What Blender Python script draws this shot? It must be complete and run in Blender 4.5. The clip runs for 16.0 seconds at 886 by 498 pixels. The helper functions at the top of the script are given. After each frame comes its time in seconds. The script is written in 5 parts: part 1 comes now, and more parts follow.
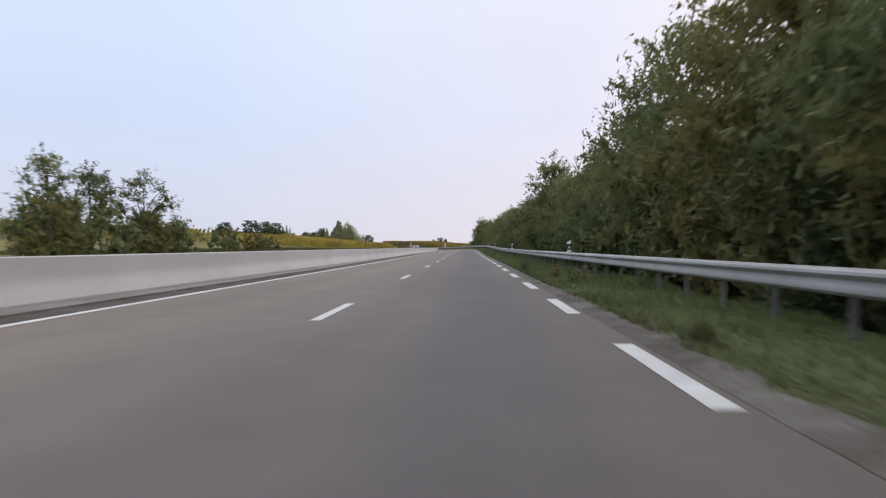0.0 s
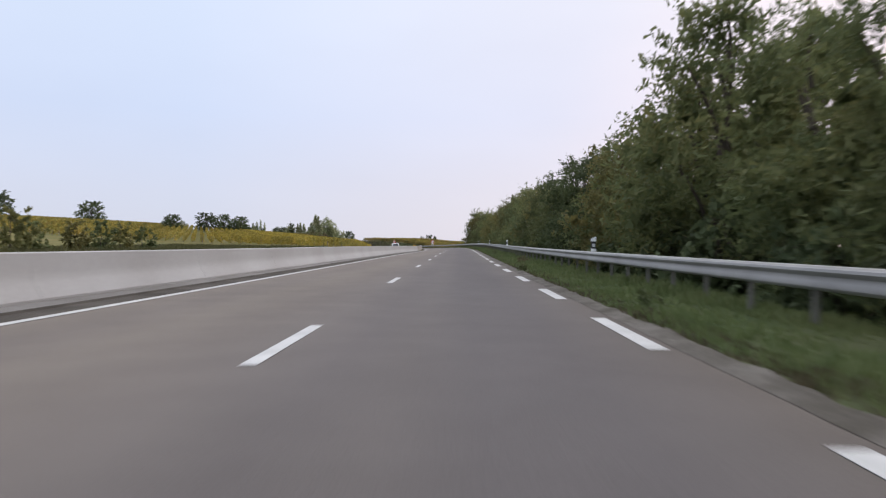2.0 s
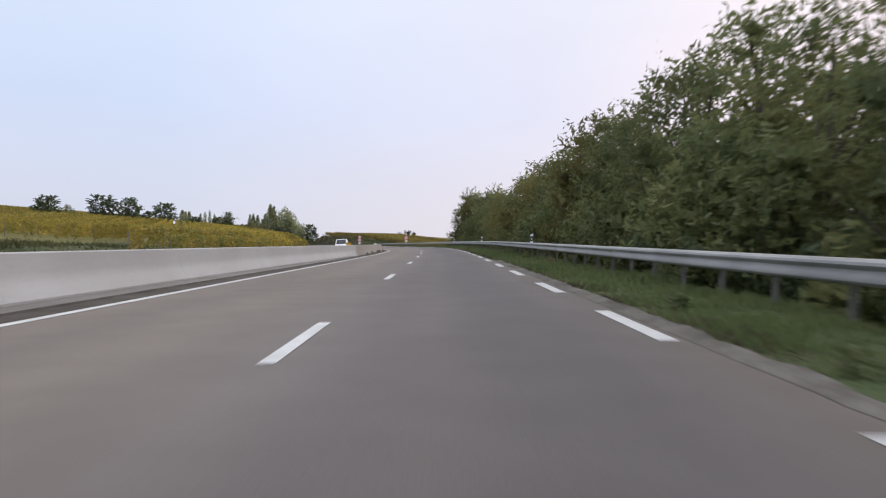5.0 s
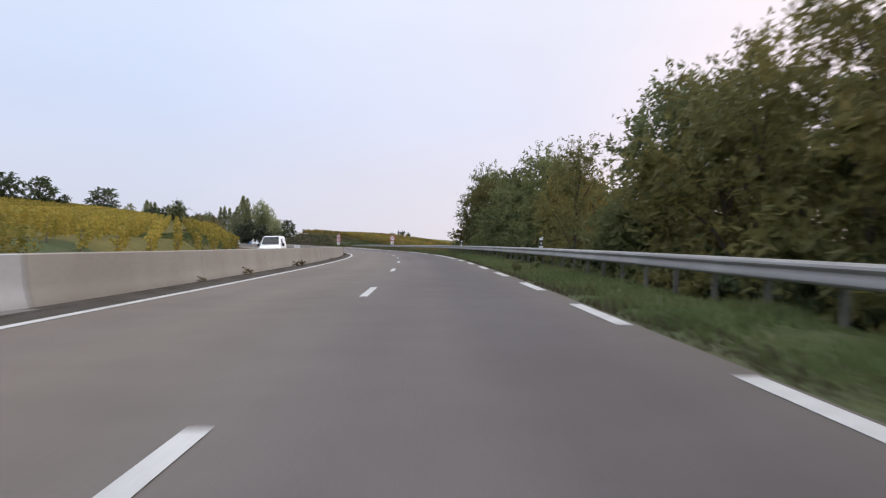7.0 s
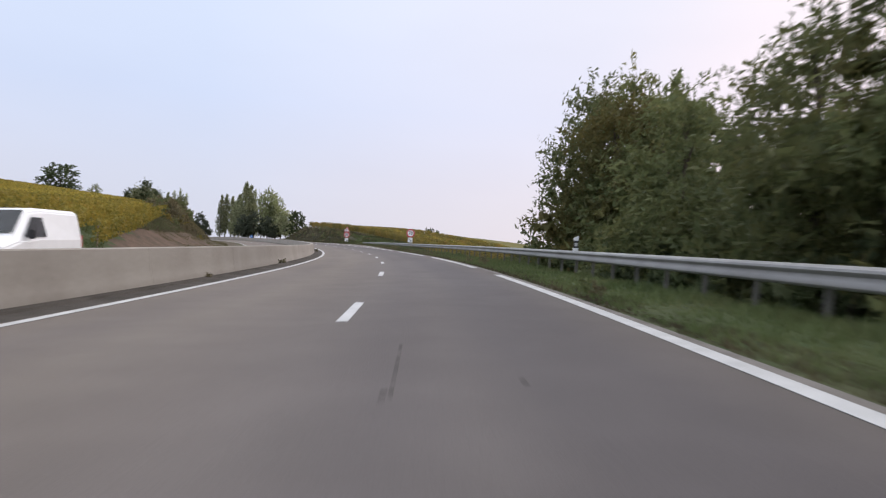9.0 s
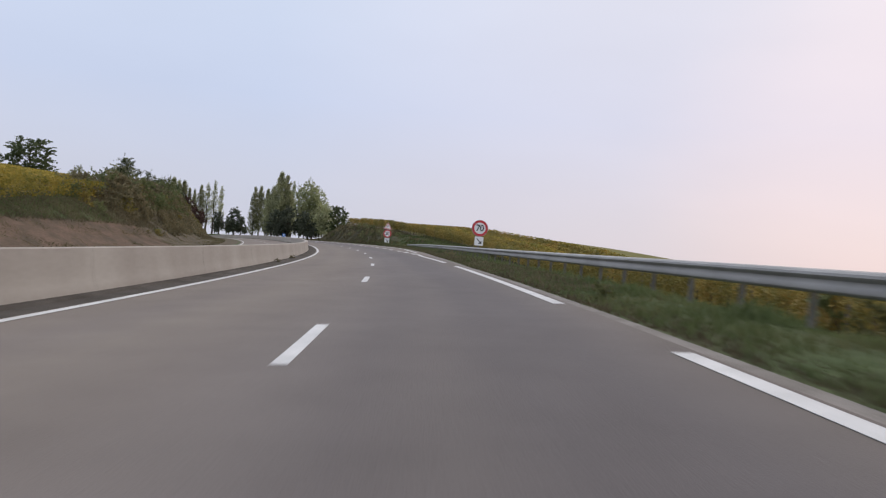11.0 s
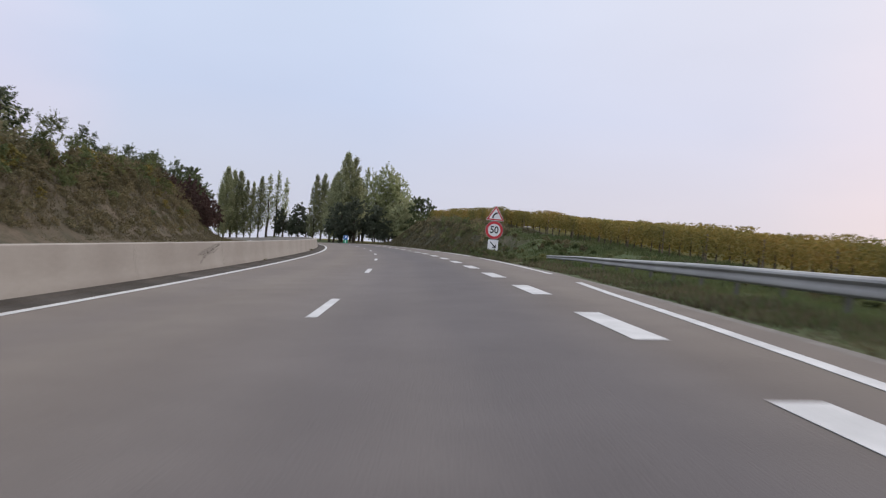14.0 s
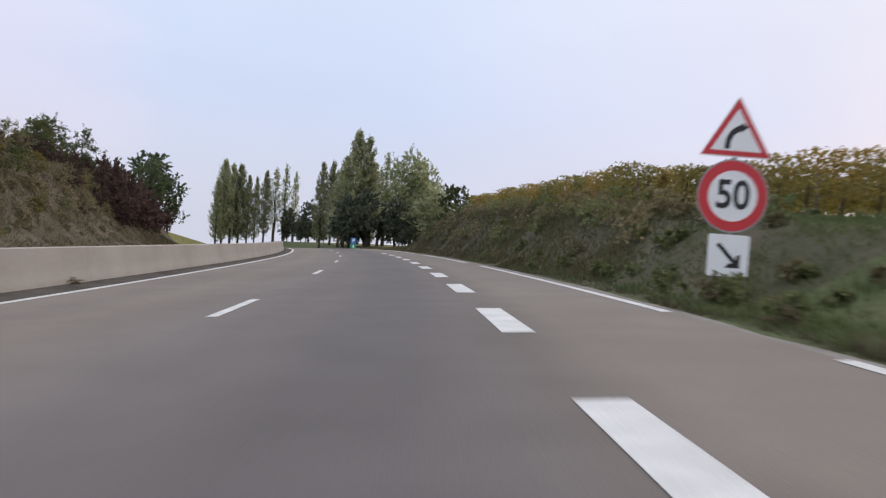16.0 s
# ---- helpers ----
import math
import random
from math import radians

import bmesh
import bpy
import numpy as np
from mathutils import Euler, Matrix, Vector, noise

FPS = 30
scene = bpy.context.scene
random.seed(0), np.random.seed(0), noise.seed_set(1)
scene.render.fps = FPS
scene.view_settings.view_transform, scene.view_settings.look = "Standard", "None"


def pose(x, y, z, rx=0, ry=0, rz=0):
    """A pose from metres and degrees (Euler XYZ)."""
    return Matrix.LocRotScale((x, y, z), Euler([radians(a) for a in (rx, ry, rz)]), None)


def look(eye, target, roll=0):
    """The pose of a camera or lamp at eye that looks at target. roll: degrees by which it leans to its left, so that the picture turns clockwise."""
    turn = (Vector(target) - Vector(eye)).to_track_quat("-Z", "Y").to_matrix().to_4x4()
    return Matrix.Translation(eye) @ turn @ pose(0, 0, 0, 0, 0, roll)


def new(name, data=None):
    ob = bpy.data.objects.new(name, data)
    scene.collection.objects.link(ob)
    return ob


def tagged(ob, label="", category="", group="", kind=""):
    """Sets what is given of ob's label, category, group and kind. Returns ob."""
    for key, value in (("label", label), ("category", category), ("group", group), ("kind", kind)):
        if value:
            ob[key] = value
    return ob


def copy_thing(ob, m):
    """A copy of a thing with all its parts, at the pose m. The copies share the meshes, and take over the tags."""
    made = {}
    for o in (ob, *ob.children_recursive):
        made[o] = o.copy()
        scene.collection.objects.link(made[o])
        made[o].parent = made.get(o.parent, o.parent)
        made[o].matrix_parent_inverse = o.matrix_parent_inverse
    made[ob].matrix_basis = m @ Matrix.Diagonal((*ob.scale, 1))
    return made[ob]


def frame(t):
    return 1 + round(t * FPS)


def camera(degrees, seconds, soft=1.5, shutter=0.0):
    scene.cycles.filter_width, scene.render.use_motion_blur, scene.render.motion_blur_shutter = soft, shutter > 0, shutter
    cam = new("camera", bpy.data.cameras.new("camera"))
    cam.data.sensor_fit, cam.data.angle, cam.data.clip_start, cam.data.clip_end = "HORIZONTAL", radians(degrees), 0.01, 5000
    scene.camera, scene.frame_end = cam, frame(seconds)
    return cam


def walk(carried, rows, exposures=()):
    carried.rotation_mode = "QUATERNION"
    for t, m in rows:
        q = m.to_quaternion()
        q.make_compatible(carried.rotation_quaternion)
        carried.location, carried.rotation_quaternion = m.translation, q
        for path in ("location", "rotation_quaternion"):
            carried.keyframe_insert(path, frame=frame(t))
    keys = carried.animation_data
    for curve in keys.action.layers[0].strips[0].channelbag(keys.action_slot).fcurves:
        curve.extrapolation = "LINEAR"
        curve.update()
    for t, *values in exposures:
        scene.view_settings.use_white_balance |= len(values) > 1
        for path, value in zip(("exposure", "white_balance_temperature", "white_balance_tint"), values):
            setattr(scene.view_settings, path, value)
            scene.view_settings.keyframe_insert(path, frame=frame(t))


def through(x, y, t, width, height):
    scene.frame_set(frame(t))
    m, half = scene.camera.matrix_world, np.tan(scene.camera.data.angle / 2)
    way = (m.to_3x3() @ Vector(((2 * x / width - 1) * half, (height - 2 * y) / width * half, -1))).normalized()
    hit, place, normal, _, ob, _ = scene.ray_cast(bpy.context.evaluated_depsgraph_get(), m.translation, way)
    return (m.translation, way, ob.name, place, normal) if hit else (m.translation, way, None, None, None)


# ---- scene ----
cam = camera(62.2, 16.0, soft=1.2, shutter=0.3)
ROWS = [
    (0.0, 2.089, -9.979, 1.002, 1.923, -0.15, 0.23),
    (0.5, 1.974, 0.42, 1.007, 1.532, -0.269, -0.114),
    (1.0, 1.922, 11.246, 1.011, 1.453, -0.308, -0.09),
    (1.5, 1.888, 21.65, 1.016, 1.321, -0.397, -0.048),
    (2.0, 1.777, 32.96, 1.02, 1.188, -0.307, -0.106),
    (2.5, 1.626, 43.39, 1.026, 0.963, -0.211, -0.427),
    (3.0, 1.54, 54.7, 1.042, 0.575, -0.362, -0.323),
    (3.5, 1.465, 65.31, 1.065, 0.263, -0.352, -0.44),
    (4.0, 1.427, 76.429, 1.097, 0.013, -0.427, -0.449),
    (4.5, 1.405, 87.3, 1.138, -0.143, -0.49, -0.613),
    (5.0, 1.395, 98.014, 1.176, -0.26, -0.52, -0.858),
    (5.5, 1.386, 108.707, 1.211, -0.376, -0.507, -1.142),
    (6.0, 1.375, 119.65, 1.242, -0.531, -0.459, -1.493),
    (6.5, 1.345, 130.86, 1.268, -0.631, -0.396, -1.947),
    (7.0, 1.257, 142.05, 1.288, -0.545, -0.31, -2.494),
    (7.5, 1.086, 152.67, 1.3, -0.236, -0.245, -3.024),
    (8.0, 0.865, 164.222, 1.306, 0.149, -0.464, -3.357),
    (8.5, 0.567, 174.555, 1.3, 0.891, -0.56, -3.497),
    (9.0, 0.061, 185.734, 1.28, 1.74, -0.509, -3.899),
    (9.5, -0.573, 196.072, 1.252, 2.608, -0.562, -4.21),
    (10.0, -1.382, 206.576, 1.215, 3.688, -0.596, -4.477),
    (10.5, -2.402, 217.242, 1.167, 4.971, -0.606, -4.704),
    (11.0, -3.679, 227.91, 1.107, 6.424, -0.62, -4.852),
    (11.5, -5.206, 238.422, 1.034, 7.911, -0.67, -4.874),
    (12.0, -6.954, 248.625, 0.953, 9.482, -0.713, -4.674),
    (12.5, -8.884, 258.518, 0.875, 11.143, -0.815, -4.296),
    (13.0, -11.14, 268.813, 0.793, 12.646, -0.814, -5.183),
    (13.5, -13.323, 278.495, 0.729, 13.582, -0.899, -5.328),
    (14.0, -15.634, 288.362, 0.673, 14.232, -0.89, -5.105),
    (14.5, -17.98, 297.558, 0.618, 14.679, -0.944, -4.702),
    (15.0, -20.61, 307.511, 0.563, 15.413, -0.898, -4.781),
    (15.5, -23.122, 316.462, 0.512, 16.253, -0.905, -4.506),
    (16.0, -25.959, 325.732, 0.443, 17.091, -0.927, -4.031),
]
EXPOSURES = [(0.0, 0.14, 6430, 9), (6.5, 0.14, 6440, 9.2), (9.5, 0.16, 6480, 10), (11.9, -0.12, 6500, 10), (13.0, -0.09, 6460, 10), (16.0, 0.09, 6430, 10)]
walk(cam, [(t, pose(x, y, z, 90 + pitch, roll, yaw)) for t, x, y, z, yaw, pitch, roll in ROWS], EXPOSURES)

# ---- road line: curvature in 1/km, cross-fall in degrees, grade in percent, by distance along the lane line ----
CURVE_S = [-40, -20, 0, 20, 40, 60, 80, 100, 120, 140, 160, 180, 200, 220, 240, 260, 280, 300, 320, 340, 360, 380, 400, 420, 440, 460, 480, 500, 520]
CURVE = [-0.65, -0.44, -0.22, 0.02, 0.36, -0.29, -0.05, -0.04, -0.07, 0.61, 0.68, 1.50, 2.01, 2.46, 2.08, 1.69, 2.27, 2.13, 1.35, 2.33, 1.67, 2.68, 2.69, 2.69, 2.69, 2.69, 2.69, 2.69, 2.69]
BANK_S = [-40, 0, 40, 80, 120, 160, 200, 240, 280, 320, 360, 400, 440, 480, 520]
BANK = [-0.04, 0.10, 0.15, -0.33, -1.57, -2.85, -3.47, -4.02, -4.35, -4.07, -3.46, -3.07, -2.89, -2.81, -2.76]
GRADE = [0.08, 0.05, 0.04, 0.32, 0.21, 0.02, -0.36, -0.83, -0.70, -0.81, -1.28, -1.5, -3.4, -4.0, -4.0]

ST = np.arange(-60, 521, 1.0)
HEAD = np.cumsum(np.interp(ST, CURVE_S, CURVE) * 1e-3)
HEAD -= np.interp(0, ST, HEAD)
RX, RY = np.cumsum(-np.sin(HEAD)), np.cumsum(np.cos(HEAD))
RX -= np.interp(0, ST, RX)
RY -= np.interp(0, ST, RY)
RZ = np.cumsum(np.interp(ST, BANK_S, GRADE) * 0.01)
RZ -= np.interp(0, ST, RZ)
RB = np.sin(np.radians(np.interp(ST, BANK_S, BANK)))


def at(s, d, up=0.0):
    """World points at distance s along the lane line, d to its right, up above the road plane."""
    s, d, up = np.broadcast_arrays(np.asarray(s, float), d, up)
    h = np.interp(s, ST, HEAD)
    return np.stack([np.interp(s, ST, RX) + np.cos(h) * d, np.interp(s, ST, RY) + np.sin(h) * d,
                     np.interp(s, ST, RZ) - np.interp(s, ST, RB) * d + up], -1)


def heading(s):
    return math.degrees(float(np.interp(s, ST, HEAD)))


def road_sd(x, y):
    """The inverse of at() in plan."""
    x, y = np.ravel(x), np.ravel(y)
    s, d = np.empty(len(x)), np.empty(len(x))
    for a in range(0, len(x), 4000):
        dx, dy = x[a:a + 4000, None] - RX, y[a:a + 4000, None] - RY
        j = np.argmin(dx * dx + dy * dy, 1)
        i, h = np.arange(len(j)), HEAD[j]
        s[a:a + 4000] = ST[j] - np.sin(h) * dx[i, j] + np.cos(h) * dy[i, j]
        d[a:a + 4000] = np.cos(h) * dx[i, j] + np.sin(h) * dy[i, j]
    return s, d


def smooth(a):
    a = np.clip(a, 0, 1)
    return a * a * (3 - 2 * a)


def edge_right(s):
    """Where the asphalt ends on the right: the exit lane opens after 285."""
    return np.interp(s, [130, 146, 176, 190, 228, 250, 260, 266, 280, 286, 292, 297, 304, 313, 335, 345, 380, 520], [3.99, 3.84, 3.84, 4.0, 4.08, 4.2, 4.2, 4.38, 4.72, 5.07, 5.47, 5.74, 6.06, 6.45, 6.65, 6.95, 7.2, 7.2])


LEFT_END = -13.6


def terrain(x, y):
    """Height of the ground."""
    s, d = road_sd(x, y)
    x, y = np.ravel(x), np.ravel(y)
    z0, b = np.interp(s, ST, RZ), np.interp(s, ST, RB)
    hill = np.interp(-x, [20, 45, 63, 85, 95, 115, 150, 200, 400], [0, 1.9, 3.3, 5.1, 5.9, 7.3, 9.3, 11.8, 14])
    beyond = 4 - ((x + 62) * 0.806 + (y - 374) * 0.592)
    hill = hill * smooth((y - 60) / 270) * smooth((beyond + 1) / 9)
    hill = hill * (1 - 0.22 * smooth((s - 385) / 35))
    hill = hill + 0.55 * smooth(beyond / 20) - 4.2 * smooth((y - 335) / 75) * smooth((14 - beyond) / 12)
    foot = LEFT_END - 0.9 - np.interp(s, [150, 235, 262, 300, 375, 398, 430], [0, 0.5, 2.5, 3.0, 3.2, 2.6, 2.4])
    cut = smooth((foot - d) / np.interp(s, [100, 150, 230, 270, 300], [14, 5, 6, 8, 8.5]))
    left = (z0 - b * np.maximum(d, LEFT_END - 2)) * (1 - cut) + hill * cut
    er = edge_right(s)
    low = np.interp(s, [0, 230, 285, 300, 310, 318, 325, 338, 350, 356, 366, 378, 397, 404, 412, 425, 440, 520], [-0.7, -0.8, -0.95, -0.55, -0.1, 0.32, 0.55, 1.05, 1.82, 2.16, 2.4, 2.62, 2.78, 1.3, -0.8, -1.9, -1.8, -3.6])
    low = low + 0.03 * np.clip(d - 12, 0, 26) * smooth((s - 300) / 40) - 7.0 * smooth((d - np.interp(s, [280, 330], [26, 38])) / np.interp(s, [280, 330], [60, 100]))
    off = smooth((d - er - np.interp(s, [0, 285, 300, 326, 334, 345], [2.2, 1.6, 2.2, 2.7, 1.6, 0.2])) / np.interp(s, [0, 285, 340], [3.5, 3.5, 3.6]))
    right = (z0 - b * np.minimum(d, er + 3)) * (1 - off) + low * off
    z = np.where(d < 0, left, right)
    far = smooth((np.hypot(x, y - 200) - 500) / 1500)
    z = z * (1 - far) - 6.0 * far
    fall = np.maximum(0, 0.917 * (y - 326) - 0.4 * (x + 26) - 206)
    z = z - 0.11 * fall * smooth(fall / 60)
    return z - 0.05 * ((d > LEFT_END) & (d < er))


def ground_z(x, y):
    return float(terrain(np.array([x]), np.array([y]))[0])


# ---- sky, sun ----
world = bpy.data.worlds.new("sky")
scene.world = world
world.use_nodes = True
N, K = world.node_tree.nodes, world.node_tree.links
N.clear()


def wnode(kind, **values):
    n = N.new(kind)
    for key, v in values.items():
        n.inputs[key].default_value = v
    return n


SUN_AZ, SUN_EL = 62.0, 14.0
sky = N.new("ShaderNodeTexSky")
sky.sky_type, sky.sun_disc = "NISHITA", False
sky.sun_elevation, sky.sun_rotation = radians(SUN_EL), radians(SUN_AZ)
coord = N.new("ShaderNodeTexCoord")
split = N.new("ShaderNodeSeparateXYZ")
K.new(coord.outputs["Generated"], split.inputs[0])
veil = N.new("ShaderNodeValToRGB")
cr = veil.color_ramp
cr.elements[0].position, cr.elements[0].color = 0.0, (0.79, 0.765, 0.84, 1)
cr.elements[1].position, cr.elements[1].color = 1.0, (2.3, 2.22, 2.25, 1)
for q, c in ((0.07, (0.79, 0.78, 0.885, 1)), (0.17, (0.76, 0.80, 0.96, 1)), (0.33, (0.84, 0.885, 1.02, 1)), (0.55, (1.75, 1.74, 1.82, 1))):
    cr.elements.new(q).color = c
K.new(split.outputs["Z"], veil.inputs[0])
warm = N.new("ShaderNodeVectorMath")
warm.operation = "DOT_PRODUCT"
warm.inputs[1].default_value = (math.sin(radians(SUN_AZ)), math.cos(radians(SUN_AZ)), 0.1)
K.new(coord.outputs["Generated"], warm.inputs[0])
ramp2 = N.new("ShaderNodeValToRGB")
ramp2.color_ramp.elements[0].position, ramp2.color_ramp.elements[0].color = 0.15, (0.89, 0.945, 1.01, 1)
ramp2.color_ramp.elements[1].position, ramp2.color_ramp.elements[1].color = 0.95, (1.19, 1.045, 0.97, 1)
K.new(warm.outputs["Value"], ramp2.inputs[0])
mul = N.new("ShaderNodeMix")
mul.data_type, mul.blend_type = "RGBA", "MULTIPLY"
mul.inputs[0].default_value = 1.0
K.new(veil.outputs[0], mul.inputs[6])
K.new(ramp2.outputs[0], mul.inputs[7])
scl = N.new("ShaderNodeVectorMath")
scl.operation = "MULTIPLY"
scl.inputs[1].default_value = (1.0, 1.0, 3.0)
K.new(coord.outputs["Generated"], scl.inputs[0])
cloud = wnode("ShaderNodeTexNoise", Scale=1.6, Detail=4.0, Roughness=0.5)
K.new(scl.outputs[0], cloud.inputs["Vector"])
cmap = wnode("ShaderNodeMapRange", **{"From Min": 0.3, "From Max": 0.7, "To Min": 0.965, "To Max": 1.035})
K.new(cloud.outputs["Fac"], cmap.inputs["Value"])
mul2 = N.new("ShaderNodeVectorMath")
mul2.operation = "SCALE"
K.new(mul.outputs[2], mul2.inputs[0])
K.new(cmap.outputs[0], mul2.inputs["Scale"])
low = N.new("ShaderNodeVectorMath")
low.operation = "DOT_PRODUCT"
low.inputs[1].default_value = (math.cos(radians(5)) * math.sin(radians(-56)), math.cos(radians(5)) * math.cos(radians(-56)), math.sin(radians(5)))
K.new(coord.outputs["Generated"], low.inputs[0])
lowsum = N.new("ShaderNodeMath")
lowsum.operation = "MULTIPLY_ADD"
lowsum.inputs[1].default_value = 0.10
K.new(cloud.outputs["Fac"], lowsum.inputs[0])
K.new(low.outputs["Value"], lowsum.inputs[2])
lowmap = wnode("ShaderNodeMapRange", **{"From Min": 1.0, "From Max": 1.04, "To Min": 0.0, "To Max": 1.0})
lowmap.interpolation_type = "SMOOTHSTEP"
K.new(lowsum.outputs[0], lowmap.inputs["Value"])
bank_cloud = N.new("ShaderNodeMix")
bank_cloud.data_type, bank_cloud.blend_type = "RGBA", "MULTIPLY"
bank_cloud.inputs[7].default_value = (1.13, 1.03, 1.0, 1)
K.new(lowmap.outputs[0], bank_cloud.inputs[0])
K.new(mul2.outputs[0], bank_cloud.inputs[6])
glow = N.new("ShaderNodeVectorMath")
glow.operation = "DOT_PRODUCT"
glow.inputs[1].default_value = (math.cos(radians(6)) * math.sin(radians(27)), math.cos(radians(6)) * math.cos(radians(27)), math.sin(radians(6)))
K.new(coord.outputs["Generated"], glow.inputs[0])
glowsum = N.new("ShaderNodeMath")
glowsum.operation = "MULTIPLY_ADD"
glowsum.inputs[1].default_value = 0.05
K.new(cloud.outputs["Fac"], glowsum.inputs[0])
K.new(glow.outputs["Value"], glowsum.inputs[2])
glowmap = wnode("ShaderNodeMapRange", **{"From Min": 0.965, "From Max": 1.025, "To Min": 0.0, "To Max": 1.0})
glowmap.interpolation_type = "SMOOTHSTEP"
K.new(glowsum.outputs[0], glowmap.inputs["Value"])
pink_cloud = N.new("ShaderNodeMix")
pink_cloud.data_type, pink_cloud.blend_type = "RGBA", "MULTIPLY"
pink_cloud.inputs[7].default_value = (1.13, 1.05, 1.0, 1)
K.new(glowmap.outputs[0], pink_cloud.inputs[0])
K.new(bank_cloud.outputs[2], pink_cloud.inputs[6])
bg1 = wnode("ShaderNodeBackground", Strength=0.08)
bg2 = wnode("ShaderNodeBackground", Strength=0.93)
K.new(sky.outputs[0], bg1.inputs["Color"])
K.new(pink_cloud.outputs[2], bg2.inputs["Color"])
mixw = wnode("ShaderNodeMixShader", Fac=0.92)
K.new(bg1.outputs[0], mixw.inputs[1])
K.new(bg2.outputs[0], mixw.inputs[2])
wout = N.new("ShaderNodeOutputWorld")
K.new(mixw.outputs[0], wout.inputs["Surface"])

sun = new("sun", bpy.data.lights.new("sun", "SUN"))
sun.data.energy, sun.data.angle, sun.data.color = 0.6, radians(25), (1.0, 0.93, 0.86)
sun.matrix_world = look((0, 0, 0), (-math.sin(radians(SUN_AZ)), -math.cos(radians(SUN_AZ)), -math.tan(radians(SUN_EL + 12))))


# ---- materials ----
def material(name, colour, rough=0.8, metal=0.0, scale=3.0, spread=0.25, fine=40.0, bump=0.2, tint=None, island=0.0, obj=0.0, spec=0.4, stretch=None):
    """Colour varied at two scales, with fine relief. tint: a second colour in large stains; island, obj: brightness varied per island and per object."""
    m = bpy.data.materials.new(name)
    m.use_nodes = True
    n, k = m.node_tree.nodes, m.node_tree.links
    b = n["Principled BSDF"]
    b.inputs["Roughness"].default_value, b.inputs["Metallic"].default_value = rough, metal
    b.inputs["Specular IOR Level"].default_value = spec
    geo = n.new("ShaderNodeNewGeometry")
    vec = geo.outputs["Position"]
    if stretch:
        mp = n.new("ShaderNodeVectorMath")
        mp.operation = "MULTIPLY"
        mp.inputs[1].default_value = stretch
        k.new(vec, mp.inputs[0])
        vec = mp.outputs[0]
    big, small = n.new("ShaderNodeTexNoise"), n.new("ShaderNodeTexNoise")
    big.inputs["Scale"].default_value, big.inputs["Detail"].default_value = scale, 4
    small.inputs["Scale"].default_value, small.inputs["Detail"].default_value = fine, 3
    k.new(vec, big.inputs["Vector"])
    k.new(vec, small.inputs["Vector"])
    mix = n.new("ShaderNodeMix")
    mix.data_type = "RGBA"
    mix.inputs[6].default_value = (*colour, 1)
    mix.inputs[7].default_value = (*(tint or [c * (1 - spread) for c in colour]), 1)
    r1 = n.new("ShaderNodeMapRange")
    r1.inputs["From Min"].default_value, r1.inputs["From Max"].default_value = 0.35, 0.65
    k.new(big.outputs["Fac"], r1.inputs["Value"])
    k.new(r1.outputs[0], mix.inputs[0])
    hsv = n.new("ShaderNodeHueSaturation")
    k.new(mix.outputs[2], hsv.inputs["Color"])
    val = n.new("ShaderNodeMapRange")
    val.inputs["From Min"].default_value, val.inputs["From Max"].default_value = 0.25, 0.75
    val.inputs["To Min"].default_value, val.inputs["To Max"].default_value = 1 - spread * 0.6, 1 + spread * 0.6
    k.new(small.outputs["Fac"], val.inputs["Value"])
    out = val.outputs[0]
    for amount, src in ((island, geo.outputs["Random Per Island"]), (obj, n.new("ShaderNodeObjectInfo").outputs["Random"])):
        if amount:
            mr, mu = n.new("ShaderNodeMapRange"), n.new("ShaderNodeMath")
            mr.inputs["To Min"].default_value, mr.inputs["To Max"].default_value = 1 - amount, 1 + amount
            k.new(src, mr.inputs["Value"])
            mu.operation = "MULTIPLY"
            k.new(out, mu.inputs[0])
            k.new(mr.outputs[0], mu.inputs[1])
            out = mu.outputs[0]
    k.new(out, hsv.inputs["Value"])
    k.new(hsv.outputs[0], b.inputs["Base Color"])
    if bump:
        bp = n.new("ShaderNodeBump")
        bp.inputs["Strength"].default_value, bp.inputs["Distance"].default_value = bump, 0.02
        k.new(small.outputs["Fac"], bp.inputs["Height"])
        k.new(bp.outputs[0], b.inputs["Normal"])
    return m


